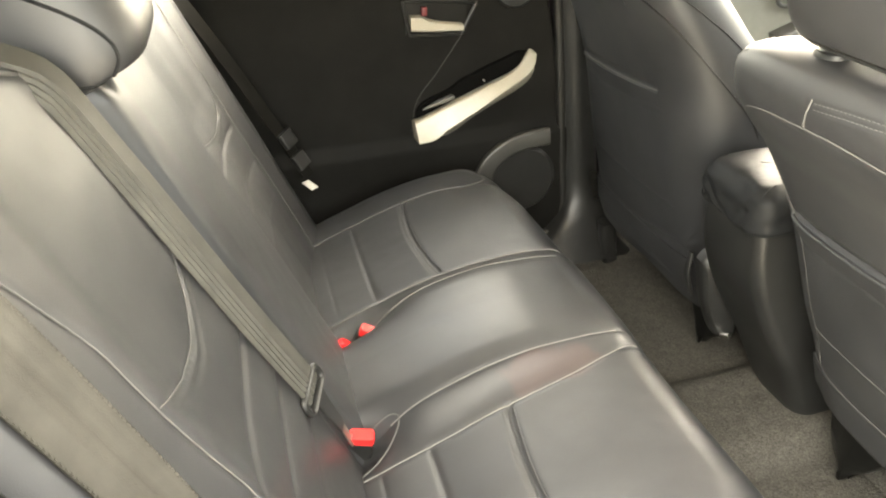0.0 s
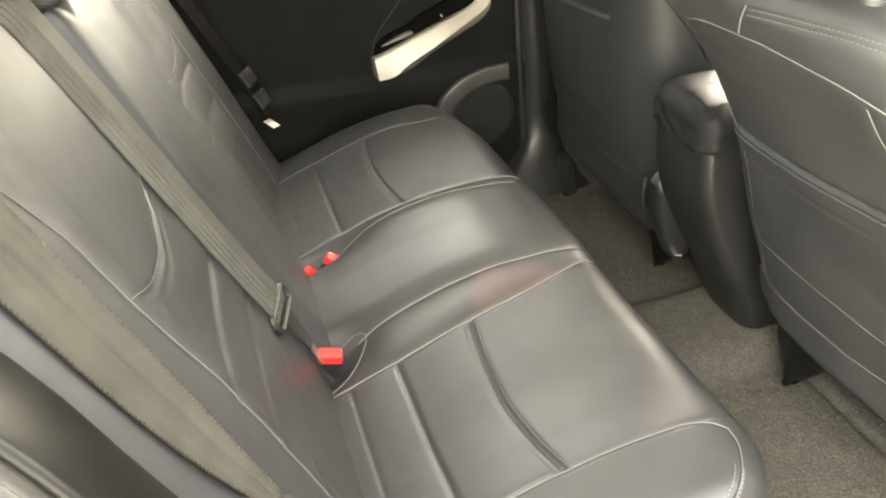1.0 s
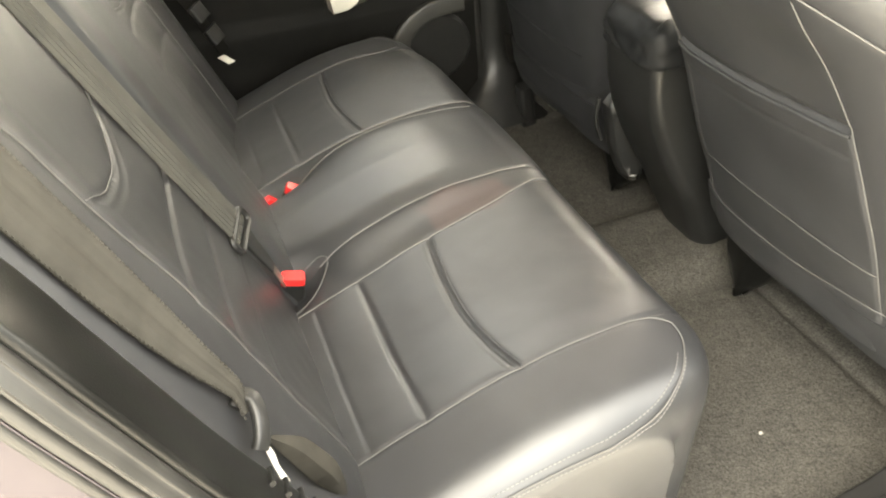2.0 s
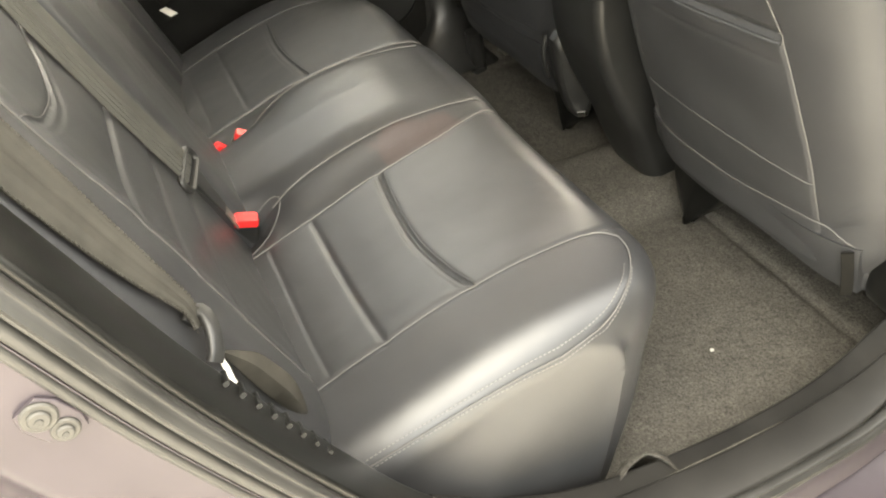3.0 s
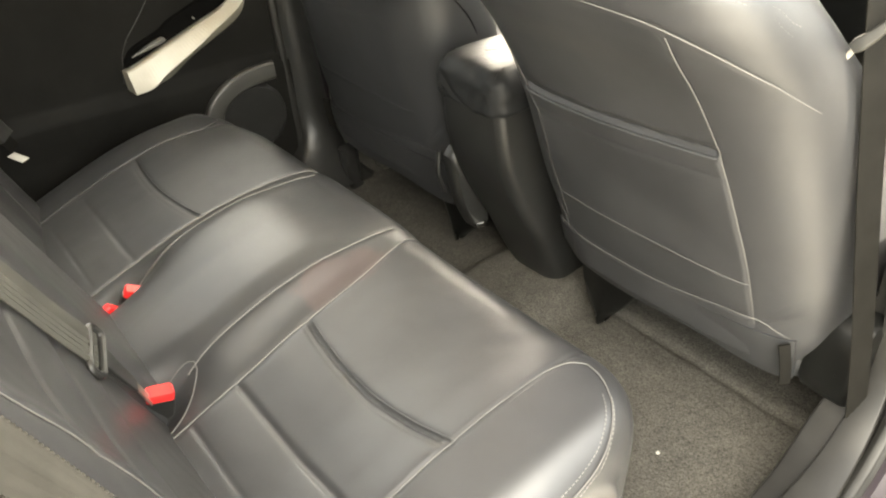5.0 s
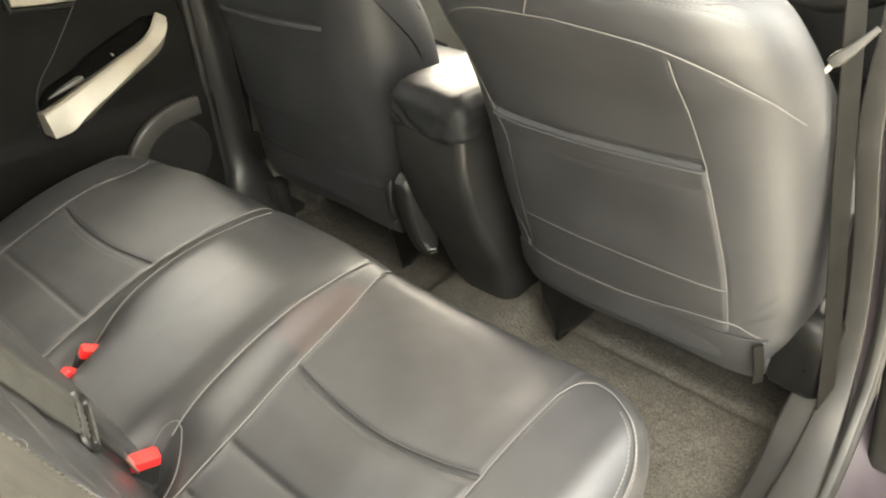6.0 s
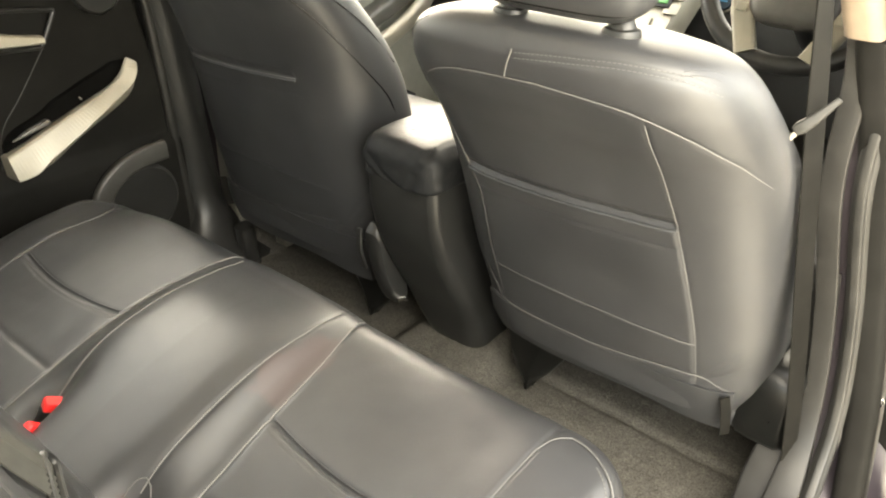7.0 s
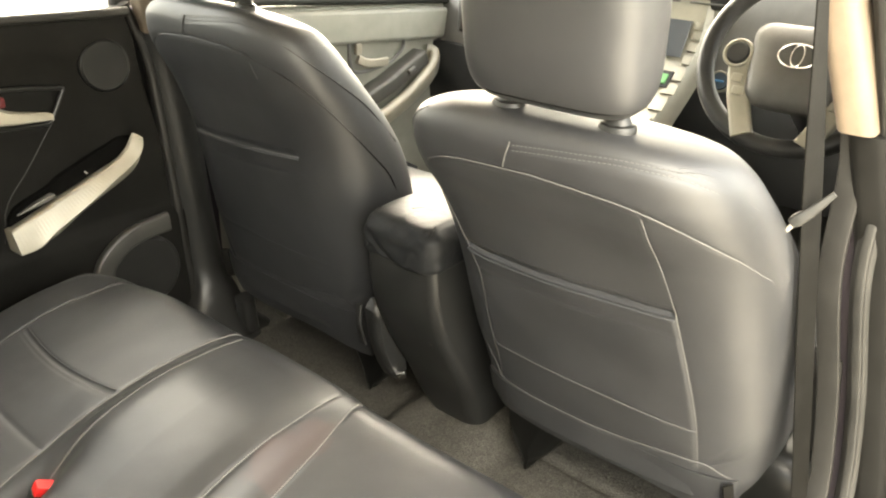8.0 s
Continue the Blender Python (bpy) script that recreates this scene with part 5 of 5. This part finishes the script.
for p, n in zip(edge, OUT):
    row = []
    for s, d in ((0.028, 0.014), (0.040, 0.013), (0.050, 0.013), (0.080, 0.015), (0.088, 0.018), (0.093, 0.0185), (0.098, 0.016), (0.106, 0.006), (0.125, -0.008), (0.16, -0.014), (0.26, -0.016), (0.29, -0.006), (0.31, -0.008), (0.42, -0.012), (0.42, -0.05), (0.03, -0.02)):
        step = bend(p[2], [0.15, 0.24, 0.42], [1.0, 0.8, 0.0])  # painted step along the sill
        d = d + step * bend(s, [0.098, 0.125, 0.16, 0.26, 0.42], [0.0, 0.022, 0.055, 0.115, 0.135]) if d > -0.05 else d
        row.append(p + s * (1 - 0.45 * step * bend(s, [0.09, 0.20], [0.0, 1.0])) * n + np.array([0, -d, 0]))
    jamb.append(row)
part("jamb", loft(jamb), PAINT, doorway, "plum-grey painted jamb")

scuff = thing("sill_plate", "black plastic sill plate along the doorway", "sill plate", (0.25, -0.69, 0.1), kind="structure")
base = smooth_path([(-0.13, -0.655, 0.225), (-0.03, -0.66, 0.155), (0.07, -0.668, 0.118), (0.20, -0.675, 0.108), (0.34, -0.676, 0.108), (0.46, -0.672, 0.122), (0.555, -0.664, 0.168), (0.606, -0.660, 0.25), (0.614, -0.655, 0.36), (0.598, -0.645, 0.50)], 0.012)
part("plate", sweep(base, slab(0.088, 0.016, 0.006), outward(base) * -1, scale=[bend(q[2] if q[0] > 0.3 else 0.0, [0.16, 0.30, 0.50], [1.0, 0.6, 0.35]) for q in base]), SILL, scuff)
part("clip_end", sweep([(0.03, -0.642, 0.10), (0.09, -0.640, 0.085)], slab(0.05, 0.03, 0.01), (0, 0, 1)), PLASTIC, scuff)

arch = thing("wheel_arch_trim", "black plastic wheel arch trim with slots", "trim panel", (-0.28, -0.64, 0.4), kind="structure")
secs = []
for t in np.linspace(0, 1, 24):
    p = np.array([bend(t, [0, 0.35, 0.7, 1], [-0.46, -0.335, -0.225, -0.12]), 0, bend(t, [0, 0.35, 0.7, 1], [0.90, 0.62, 0.40, 0.23])])
    secs.append([p + (-0.004, -0.668, -0.01), p + (-0.004, -0.648, 0.0), p + (-0.014, -0.622, 0.0), p + (-0.042, -0.602, 0.012), p + (-0.10, -0.602, 0.0), p + (-0.10, -0.668, 0.0)])
part("panel", loft(secs), TRIM, arch)
for i in range(8):
    p = np.array([-0.291, 0, 0.5585]) + (i / 7) * np.array([0.060, 0, -0.122]) + 0.003 * np.array([0.9, 0, 0.43])
    part("rib", sweep([p + (0, -0.668, 0.004), p + (0, -0.646, -0.006)], slab(0.004, 0.005, 0.0015), (0.9, 0, 0.43)), TRIM, arch)

flap = thing("cover_flap", "loose grey edge of the seat cover", "seat cover flap", (-0.25, -0.6, 0.45))
fl = []
for t in np.linspace(0, 1, 20):
    lower = np.array([bend(t, [0, 0.5, 1], [-0.289, -0.262, -0.230]), bend(t, [0, 0.5, 1], [-0.574, -0.570, -0.545]), bend(t, [0, 0.5, 1], [0.512, 0.437, 0.350])])
    upper = lower + np.array([0.022, 0.017, 0.006]) * bend(t, [0, 0.35, 0.6, 0.9, 1], [0.0, 0.9, 1.0, 0.55, 0.25])
    bow = np.array([0.003, -0.008, 0.004]) * math.sin(math.pi * t)
    fl.append([lower, (lower + upper) / 2 + bow, upper, upper - (0, -0.002, 0.003), (lower + upper) / 2 + bow - (0, -0.002, 0.004), lower - (0, -0.002, 0.004)])
part("lining", loft(fl), CLOTH, flap)

latch = thing("door_striker", "steel door striker bolted to the painted jamb", "door striker", (-0.384, -0.715, 0.62))
S1, S2, FACE = np.array([-0.380, -0.7155, 0.627]), np.array([-0.389, -0.7155, 0.643]), (0.05, -1, 0.1)
part("plate", sweep([S1 + (S1 - S2) * 0.55, S1, S2, S2 + (S2 - S1) * 0.55], slab(0.026, 0.004, 0.0015), FACE, scale=[0.6, 1, 1.05, 0.65]), PAINT, latch, "painted striker plate")
for c, r in ((S1, 0.0085), (S2, 0.0105)):
    part("washer", disc(c + (0, -0.0015, 0), FACE, r, 0.003, 28, 0.001), ZINC, latch)
    part("screw", disc(c + (0, -0.004, 0), FACE, r * 0.62, 0.003, 20, 0.001), ZINC, latch)
    part("socket", disc(c + (0, -0.0068, 0), FACE, r * 0.25, 0.0008, 6, 0.0002), RUBBER, latch)

crumb = thing("crumb", "tiny white scrap lying on the carpet", "scrap", (0.429, -0.464, 0.04))
part("scrap", block(0.426, 0.432, -0.4665, -0.4615, 0.038, 0.042, 0.0015), WHITE, crumb)

# ---- near pillar with the driver's belt ----
bp = thing("pillar_2", "near door pillar trim, dark below and beige above", "pillar", (0.6, -0.66, 0.15), kind="structure")


def pillar_at(z):
    return np.array([bend(z, [0.1, 0.3, 0.45, 0.64, 0.80, 0.98, 1.2], [0.64, 0.632, 0.622, 0.585, 0.548, 0.50, 0.44]), bend(z, [0.1, 0.3, 0.45, 0.64, 0.8, 0.98, 1.2], [-0.715, -0.702, -0.684, -0.658, -0.632, -0.600, -0.555]), z])


def pillar_piece(z0, z1, wide, inward=(0.0, 0.0), thick=0.045):
    secs = []
    for z in np.linspace(z0, z1, 16):
        p = pillar_at(z) + np.array([0, bend(z, [z0, z1], inward), 0])
        secs.append([p + np.array([a, b + (0.0025 - thick / 2), 0]) for a, b in slab(wide, thick, min(0.014, thick / 3), 4)])
    return loft(secs)


part("lower_trim", pillar_piece(0.09, 0.824, 0.055, (-0.030, 0.018)), DOORCARD, bp, "dark lower pillar trim")
part("upper_trim", pillar_piece(0.827, 1.20, 0.082, (0.026, 0.072), 0.040), BEIGE, bp, "beige upper pillar trim")
fb = thing("front_seat_belt", "grey front seat belt hanging down the pillar", "seat belt", (0.58, -0.675, 0.12))
fb_path = smooth_path([(0.40, -0.573, 1.02), (0.43, -0.603, 0.80), (0.47, -0.628, 0.60), (0.53, -0.660, 0.34), (0.578, -0.679, 0.13)], 0.02)
webbing("webbing", fb_path, np.array([(-bend(q[2], [0.5, 0.75, 1.0], [0.34, 0.30, 0.0]), -0.94, 0) for q in fb_path]), fb, DARKWEB, 0.040, False, [bend(q[2], [0.40, 0.70, 1.0], [0.82, 0.85, 0.80]) for q in fb_path])
tongue_line = smooth_path([(0.430, -0.630, 0.779), (0.424, -0.611, 0.754), (0.420, -0.596, 0.738)], 0.006)
tongue_scale = [0.6 + 0.9 * i / (len(tongue_line) - 1) - (0.5 if i == len(tongue_line) - 1 else 0) for i in range(len(tongue_line))]
tn = part("tongue", sweep(tongue_line, slab(0.011, 0.006, 0.0025), (-0.8, -0.3, 0.3), scale=tongue_scale), RUBBER, fb, "dark belt tongue")
part("tongue_plate", sweep([(0.421, -0.602, 0.744), (0.418, -0.586, 0.718)], slab(0.006, 0.003, 0.001), (-0.8, -0.3, 0.2)), STEEL, tn, "bright steel tongue plate")
part("end_label", sweep([(0.572, -0.680, 0.165), (0.580, -0.681, 0.118)], slab(0.010, 0.002, 0.0006), (-0.75, -0.65, 0)), WHITE, fb, "pale belt label")

hinge = thing("hinge_bolt", "bright hinge bolt on the painted pillar", "bolt", (0.64, -0.755, 0.31))
part("washer", disc((0.62, -0.748, 0.318), (-0.7, -0.7, 0), 0.012, 0.004, 24), STEEL, hinge)
part("head", disc((0.618, -0.751, 0.318), (-0.7, -0.7, 0), 0.008, 0.007, 6, 0.001), CHROME, hinge)

# ---- dashboard, wheel and front cabin ----
dash = thing("dashboard", "grey dashboard with a champagne centre stack", "dashboard", (1.5, 0, 0.5), kind="structure")
secs = []
for y in np.linspace(-0.70, 0.70, 40):
    c = 0.02 * math.cos(y * 2.2)
    hood = 0.035 * math.exp(-((y + 0.36) / 0.2) ** 4)
    secs.append([(1.34, y, 0.50), (1.325, y, 0.60), (1.335, y, 0.68), (1.345, y, 0.74), (1.355, y, 0.79 + hood), (1.40, y, 0.835 + c + hood), (1.55, y, 0.86 + c), (1.95, y, 0.86), (1.95, y, 0.2), (1.5, y, 0.2), (1.42, y, 0.42)])
part("body", loft(secs), DASHGREY, dash)
low = [[(1.315, y, 0.44), (1.30, y, 0.60), (1.318, y, 0.665), (1.40, y, 0.68), (1.45, y, 0.44)] for y in np.linspace(-0.69, 0.69, 30)]
part("lower_panel", loft(low), PLASTIC, dash, "dark lower dashboard")
st = []
for t in np.linspace(0, 1, 20):
    x = bend(t, [0, 0.3, 0.6, 0.85, 1], [1.33, 1.30, 1.20, 1.06, 0.97])
    z = bend(t, [0, 0.3, 0.6, 0.85, 1], [0.855, 0.76, 0.65, 0.56, 0.53])
    w = bend(t, [0, 0.3, 0.6, 1], [0.125, 0.128, 0.118, 0.10])
    st.append([(x, -w, z), (x - 0.01, -w + 0.012, z + 0.012), (x - 0.012, 0, z + 0.014), (x - 0.01, w - 0.012, z + 0.012), (x, w, z), (x + 0.03, w, z - 0.04), (x + 0.03, -w, z - 0.04)])
stack = part("centre_stack", loft(st), DASHPALE, dash, "champagne centre stack")


def on_stack(t, y, up=0.0):
    x = bend(t, [0, 0.3, 0.6, 0.85, 1], [1.33, 1.30, 1.20, 1.06, 0.97])
    z = bend(t, [0, 0.3, 0.6, 0.85, 1], [0.855, 0.76, 0.65, 0.56, 0.53])
    return np.array([x - 0.012 - 0.6 * up, y, z + 0.014 + 0.8 * up])


def stack_plate(t0, t1, y0, y1, up=0.0004):
    a, b = on_stack(t0, (y0 + y1) / 2, up), on_stack(t1, (y0 + y1) / 2, up)
    return sweep([a, (a + b) / 2, b], slab(y1 - y0, 0.005, 0.002), (-0.6, 0, 0.8))


part("screen", stack_plate(0.19, 0.41, -0.090, 0.075, 0.004), SCREEN, stack, "dark navigation screen")
display = part("display", stack_plate(0.485, 0.565, -0.094, -0.036, 0.003), TRIM, stack, "small dark display")
part("lit_field", stack_plate(0.505, 0.550, -0.086, -0.058, 0.006), GREEN, display, "green-lit field")
for t in (0.18, 0.25, 0.32, 0.39):
    part("button", stack_plate(t, t + 0.045, -0.118, -0.097), DASHPALE, stack)
for t, y in ((0.47, -0.118), (0.54, -0.118), (0.62, -0.112), (0.62, -0.07), (0.70, -0.10), (0.76, -0.05)):
    part("button", stack_plate(t, t + 0.05, y, y + 0.034), DASHPALE, stack)
part("selector", sweep([(1.09, -0.085, 0.57), (1.08, -0.085, 0.605), (1.078, -0.085, 0.618)], ring(0.018, 16), (1, 0, 0), scale=[0.6, 1, 0.7]), CHROME, stack, "bright selector knob")
for y0, y1, z in ((-0.172, -0.062, 0.868), (-0.055, 0.055, 0.868)):
    vent = part("air_vent", block(1.318, 1.345, y0, y1, z - 0.03, z + 0.028, 0.008), PLASTIC, dash)
    for k in range(3):
        part("slat", block(1.312, 1.32, y0 + 0.008, y1 - 0.008, z - 0.018 + 0.016 * k, z - 0.014 + 0.016 * k, 0.001), DASHGREY, vent)
vent = part("air_vent", block(1.312, 1.345, 0.505, 0.60, 0.70, 0.80, 0.012), PLASTIC, dash)
for k in range(5):
    part("slat", block(1.305, 1.315, 0.515 + 0.016 * k, 0.521 + 0.016 * k, 0.712, 0.79, 0.001), DASHGREY, vent)
start = part("start_button", disc((1.322, -0.170, 0.690), (-1, 0, 0.2), 0.021, 0.012, 28, 0.003), BLUE, dash, "round dark blue start button")
part("ring", tube([(1.312, -0.170 + 0.0225 * math.cos(a), 0.690 + 0.0225 * math.sin(a)) for a in np.linspace(0, 2 * math.pi, 41)[:-1]], 0.0022, (-1, 0, 0.2), 8, True), DASHPALE, start, "pale ring")
part("mark", block(1.306, 1.310, -0.180, -0.160, 0.690, 0.694, 0.001), SKYBLUE, start, "blue mark")

wheel = thing("steering_wheel", "dark leather steering wheel with champagne spokes", "steering wheel", (1.1, -0.4, 0.75))
W_C = Vector((1.0, -0.418, 0.814))
WM = Matrix.Translation(W_C) @ Matrix.Rotation(radians(-62), 4, "Y")  # local z towards the driver, x up the wheel
rim = [tuple(WM @ Vector((0.158 * math.cos(a), 0.166 * math.sin(a), 0))) for a in np.linspace(0, 2 * math.pi, 73)[:-1]]
part("rim", tube(rim, 0.0165, tuple(WM.to_3x3() @ Vector((0, 0, 1))), 16, True), PLASTIC, wheel, "worn dark leather rim")
hub = []
for z, k in ((-0.03, 0.9), (0.01, 1.0), (0.022, 0.96), (0.03, 0.82), (0.034, 0.5)):
    hub.append([tuple(WM @ Vector((b * k - 0.020, a * k * (1 + 0.12 * b / 0.075), z))) for a, b in slab(0.166, 0.15, 0.030, 6)])
part("airbag_cover", loft(hub), DASHGREY, wheel, "grey airbag cover")
for s in (-1, 1):
    spoke = part("spoke", sweep([tuple(WM @ Vector((x, s * y, 0.012))) for x, y in ((0.005, 0.100), (-0.035, 0.096), (-0.08, 0.083), (-0.118, 0.066), (-0.150, 0.052))], slab(0.038, 0.02, 0.007), tuple(WM.to_3x3() @ Vector((0, 0, 1)))), DASHPALE, wheel, "champagne spoke")
    part("switch_pad", disc(tuple(WM @ Vector((-0.010, s * 0.104, 0.012))), tuple(WM.to_3x3() @ Vector((0, 0, 1))), 0.021, 0.014, 28, 0.004), PLASTIC, spoke, "round dark switch pad")
    part("pad_ring", tube([tuple(WM @ Vector((-0.010 + 0.0235 * math.cos(a), s * 0.104 + 0.0235 * math.sin(a), 0.022))) for a in np.linspace(0, 2 * math.pi, 41)[:-1]], 0.0035, tuple(WM.to_3x3() @ Vector((0, 0, 1))), 8, True), DASHPALE, spoke, "champagne ring")
    for k in range(2):
        part("switch", moved(block(-0.008, 0.008, -0.01, 0.01, 0, 0.005, 0.002), WM @ Matrix.Translation((-0.055 - 0.022 * k, s * (0.090 - 0.008 * k), 0.021))), DASHPALE, spoke)
badge = part("badge", tube([tuple(WM @ Vector((-0.006 + 0.021 * math.cos(a), 0.032 * math.sin(a), 0.037))) for a in np.linspace(0, 2 * math.pi, 41)[:-1]], 0.0019, tuple(WM.to_3x3() @ Vector((0, 0, 1))), 8, True), CHROME, wheel, "chrome oval badge")
part("badge_bar", tube([tuple(WM @ Vector((-0.006 + 0.019 * math.cos(a), 0.010 * math.sin(a), 0.038))) for a in np.linspace(0, 2 * math.pi, 33)[:-1]], 0.0015, tuple(WM.to_3x3() @ Vector((0, 0, 1))), 8, True), CHROME, badge)
part("column", sweep([tuple(WM @ Vector((0, 0, -0.02))), (1.35, -0.395, 0.64)], ring(0.055, 20), (0, 1, 0)), PLASTIC, wheel)

# ---- roof, pillars and glass that close the car ----
roof = []
for x in np.linspace(-0.72, 1.05, 20):
    zz = bend(x, [-0.8, 0.0, 0.5, 1.05], [1.17, 1.23, 1.225, 1.17])
    hw = bend(x, [-0.8, 0.0, 1.05], [0.52, 0.56, 0.54])
    roof.append([(x, hw * math.sin(a), zz - 0.10 * (1 - math.cos(a))) for a in np.linspace(-1.35, 1.35, 21)])
top = part("ceiling", loft(roof, False), HEADLINER)
tagged(top, "pale beige headliner of the car roof", "headliner", kind="structure")
skin = part("roof", loft([[(p[0], p[1] * 1.06, p[2] + 0.03) for p in r] for r in roof], False), PAINT)
tagged(skin, "plum-grey painted roof skin", "roof", kind="structure")
screen_glass = part("windscreen", loft([[(1.92, -0.66, 0.84), (1.98, 0.0, 0.85), (1.92, 0.66, 0.84)], [(1.06, -0.54, 1.15), (1.10, 0.0, 1.17), (1.06, 0.54, 1.15)]], False), SCREENGLASS)
tagged(screen_glass, "sloping clear windscreen above the dashboard", "windscreen", kind="structure")
rear_glass = part("rear_window", loft([[(-0.70, -0.53, 1.10), (-0.70, 0.0, 1.20), (-0.70, 0.53, 1.10)], [(-1.40, -0.66, 0.80), (-1.40, 0.0, 0.84), (-1.40, 0.66, 0.80)]], False), TINTED)
tagged(rear_glass, "sloping tinted rear window above the boot", "rear window", kind="structure")
for s in (-1, 1):
    rail = part("roof_rail", sweep(smooth_path([(-1.2, s * 0.58, 0.98), (-0.6, s * 0.60, 1.12), (0.3, s * 0.60, 1.16), (1.0, s * 0.60, 1.10), (1.5, s * 0.66, 0.92), (1.75, s * 0.68, 0.82)], 0.05), slab(0.06, 0.07, 0.02), (0, 0, 1)), BEIGE)
    tagged(rail, "beige side rail under the roof edge", "roof rail", kind="structure")
    quarter = part("quarter_panel", block(-1.35, -0.62, s * 0.72 - 0.05, s * 0.72 + 0.05, -0.05, 0.92, 0.02), PAINT)
    tagged(quarter, "plum-grey painted rear quarter panel", "body panel", kind="structure")
bulk = part("rear_shelf", block(-1.35, -0.50, -0.67, 0.67, 0.30, 0.58, 0.02), CARPET)
tagged(bulk, "carpeted boot floor behind the rear seat", "boot floor", kind="structure")
tail = part("tailgate", block(-1.42, -1.35, -0.72, 0.72, -0.05, 0.80, 0.02), PAINT)
tagged(tail, "plum-grey painted tailgate", "tailgate", kind="structure")
nose = part("scuttle", block(1.9, 2.6, -0.74, 0.74, -0.05, 0.82, 0.05), PAINT)
tagged(nose, "painted scuttle and bonnet ahead of the dashboard", "bonnet", kind="structure")
fsill = part("front_sill", block(0.62, 1.75, -0.80, -0.70, -0.08, 0.10, 0.03), PAINT)
tagged(fsill, "plum-grey painted sill under the driver's door", "sill", kind="structure")
drv = part("door_3", block(0.72, 1.75, -0.80, -0.70, 0.06, 0.77, 0.03), DOORCARD)
tagged(drv, "closed driver's door seen past the pillar", "car door", kind="structure")

# the rear door that gives the view in, swung wide open on the pillar
near = thing("door_4", "open near rear door with a charcoal card and plum-grey skin", "car door", (0.66, -0.80, 0.02), kind="structure")
SWING = Matrix.Translation((0.665, -0.80, 0)) @ Matrix.Rotation(radians(66), 4, "Z")  # local -x runs along the door, local y faces the cabin
part("card", moved(pad((0, 0.035, 0), (1, 0, 0), (0, 0, 1), (0, 1, 0), -1.02, -0.035, 0.05, 0.80, 0.014, 0.05, door_card, 0.03), SWING), DOORCARD, near)
part("outer_skin", moved(block(-1.06, 0.0, -0.055, -0.016, -0.02, 0.80, 0.015), SWING), PAINT, near)
part("pull_handle", moved(sweep(smooth_path([(-0.62, 0.075, 0.45), (-0.48, 0.085, 0.48), (-0.34, 0.085, 0.54), (-0.25, 0.065, 0.59)], 0.02), slab(0.024, 0.046, 0.009), (-0.3, 0, 1)), SWING), PALE, near, "champagne painted pull handle")
part("window_frame", moved(tube(smooth_path([(-1.04, -0.02, 0.80), (-0.98, 0.01, 0.98), (-0.86, 0.05, 1.10), (-0.50, 0.08, 1.17), (-0.14, 0.08, 1.15), (-0.06, 0.04, 1.0), (-0.03, -0.01, 0.80)], 0.03), 0.018), SWING), RUBBER, near, "black window frame")
part("window_pane", moved(loft([[(-1.02, -0.01, 0.80), (-0.05, -0.01, 0.80)], [(-0.84, 0.06, 1.12), (-0.14, 0.07, 1.14)]], False), SWING), TINTED, near, "lightly tinted window glass")
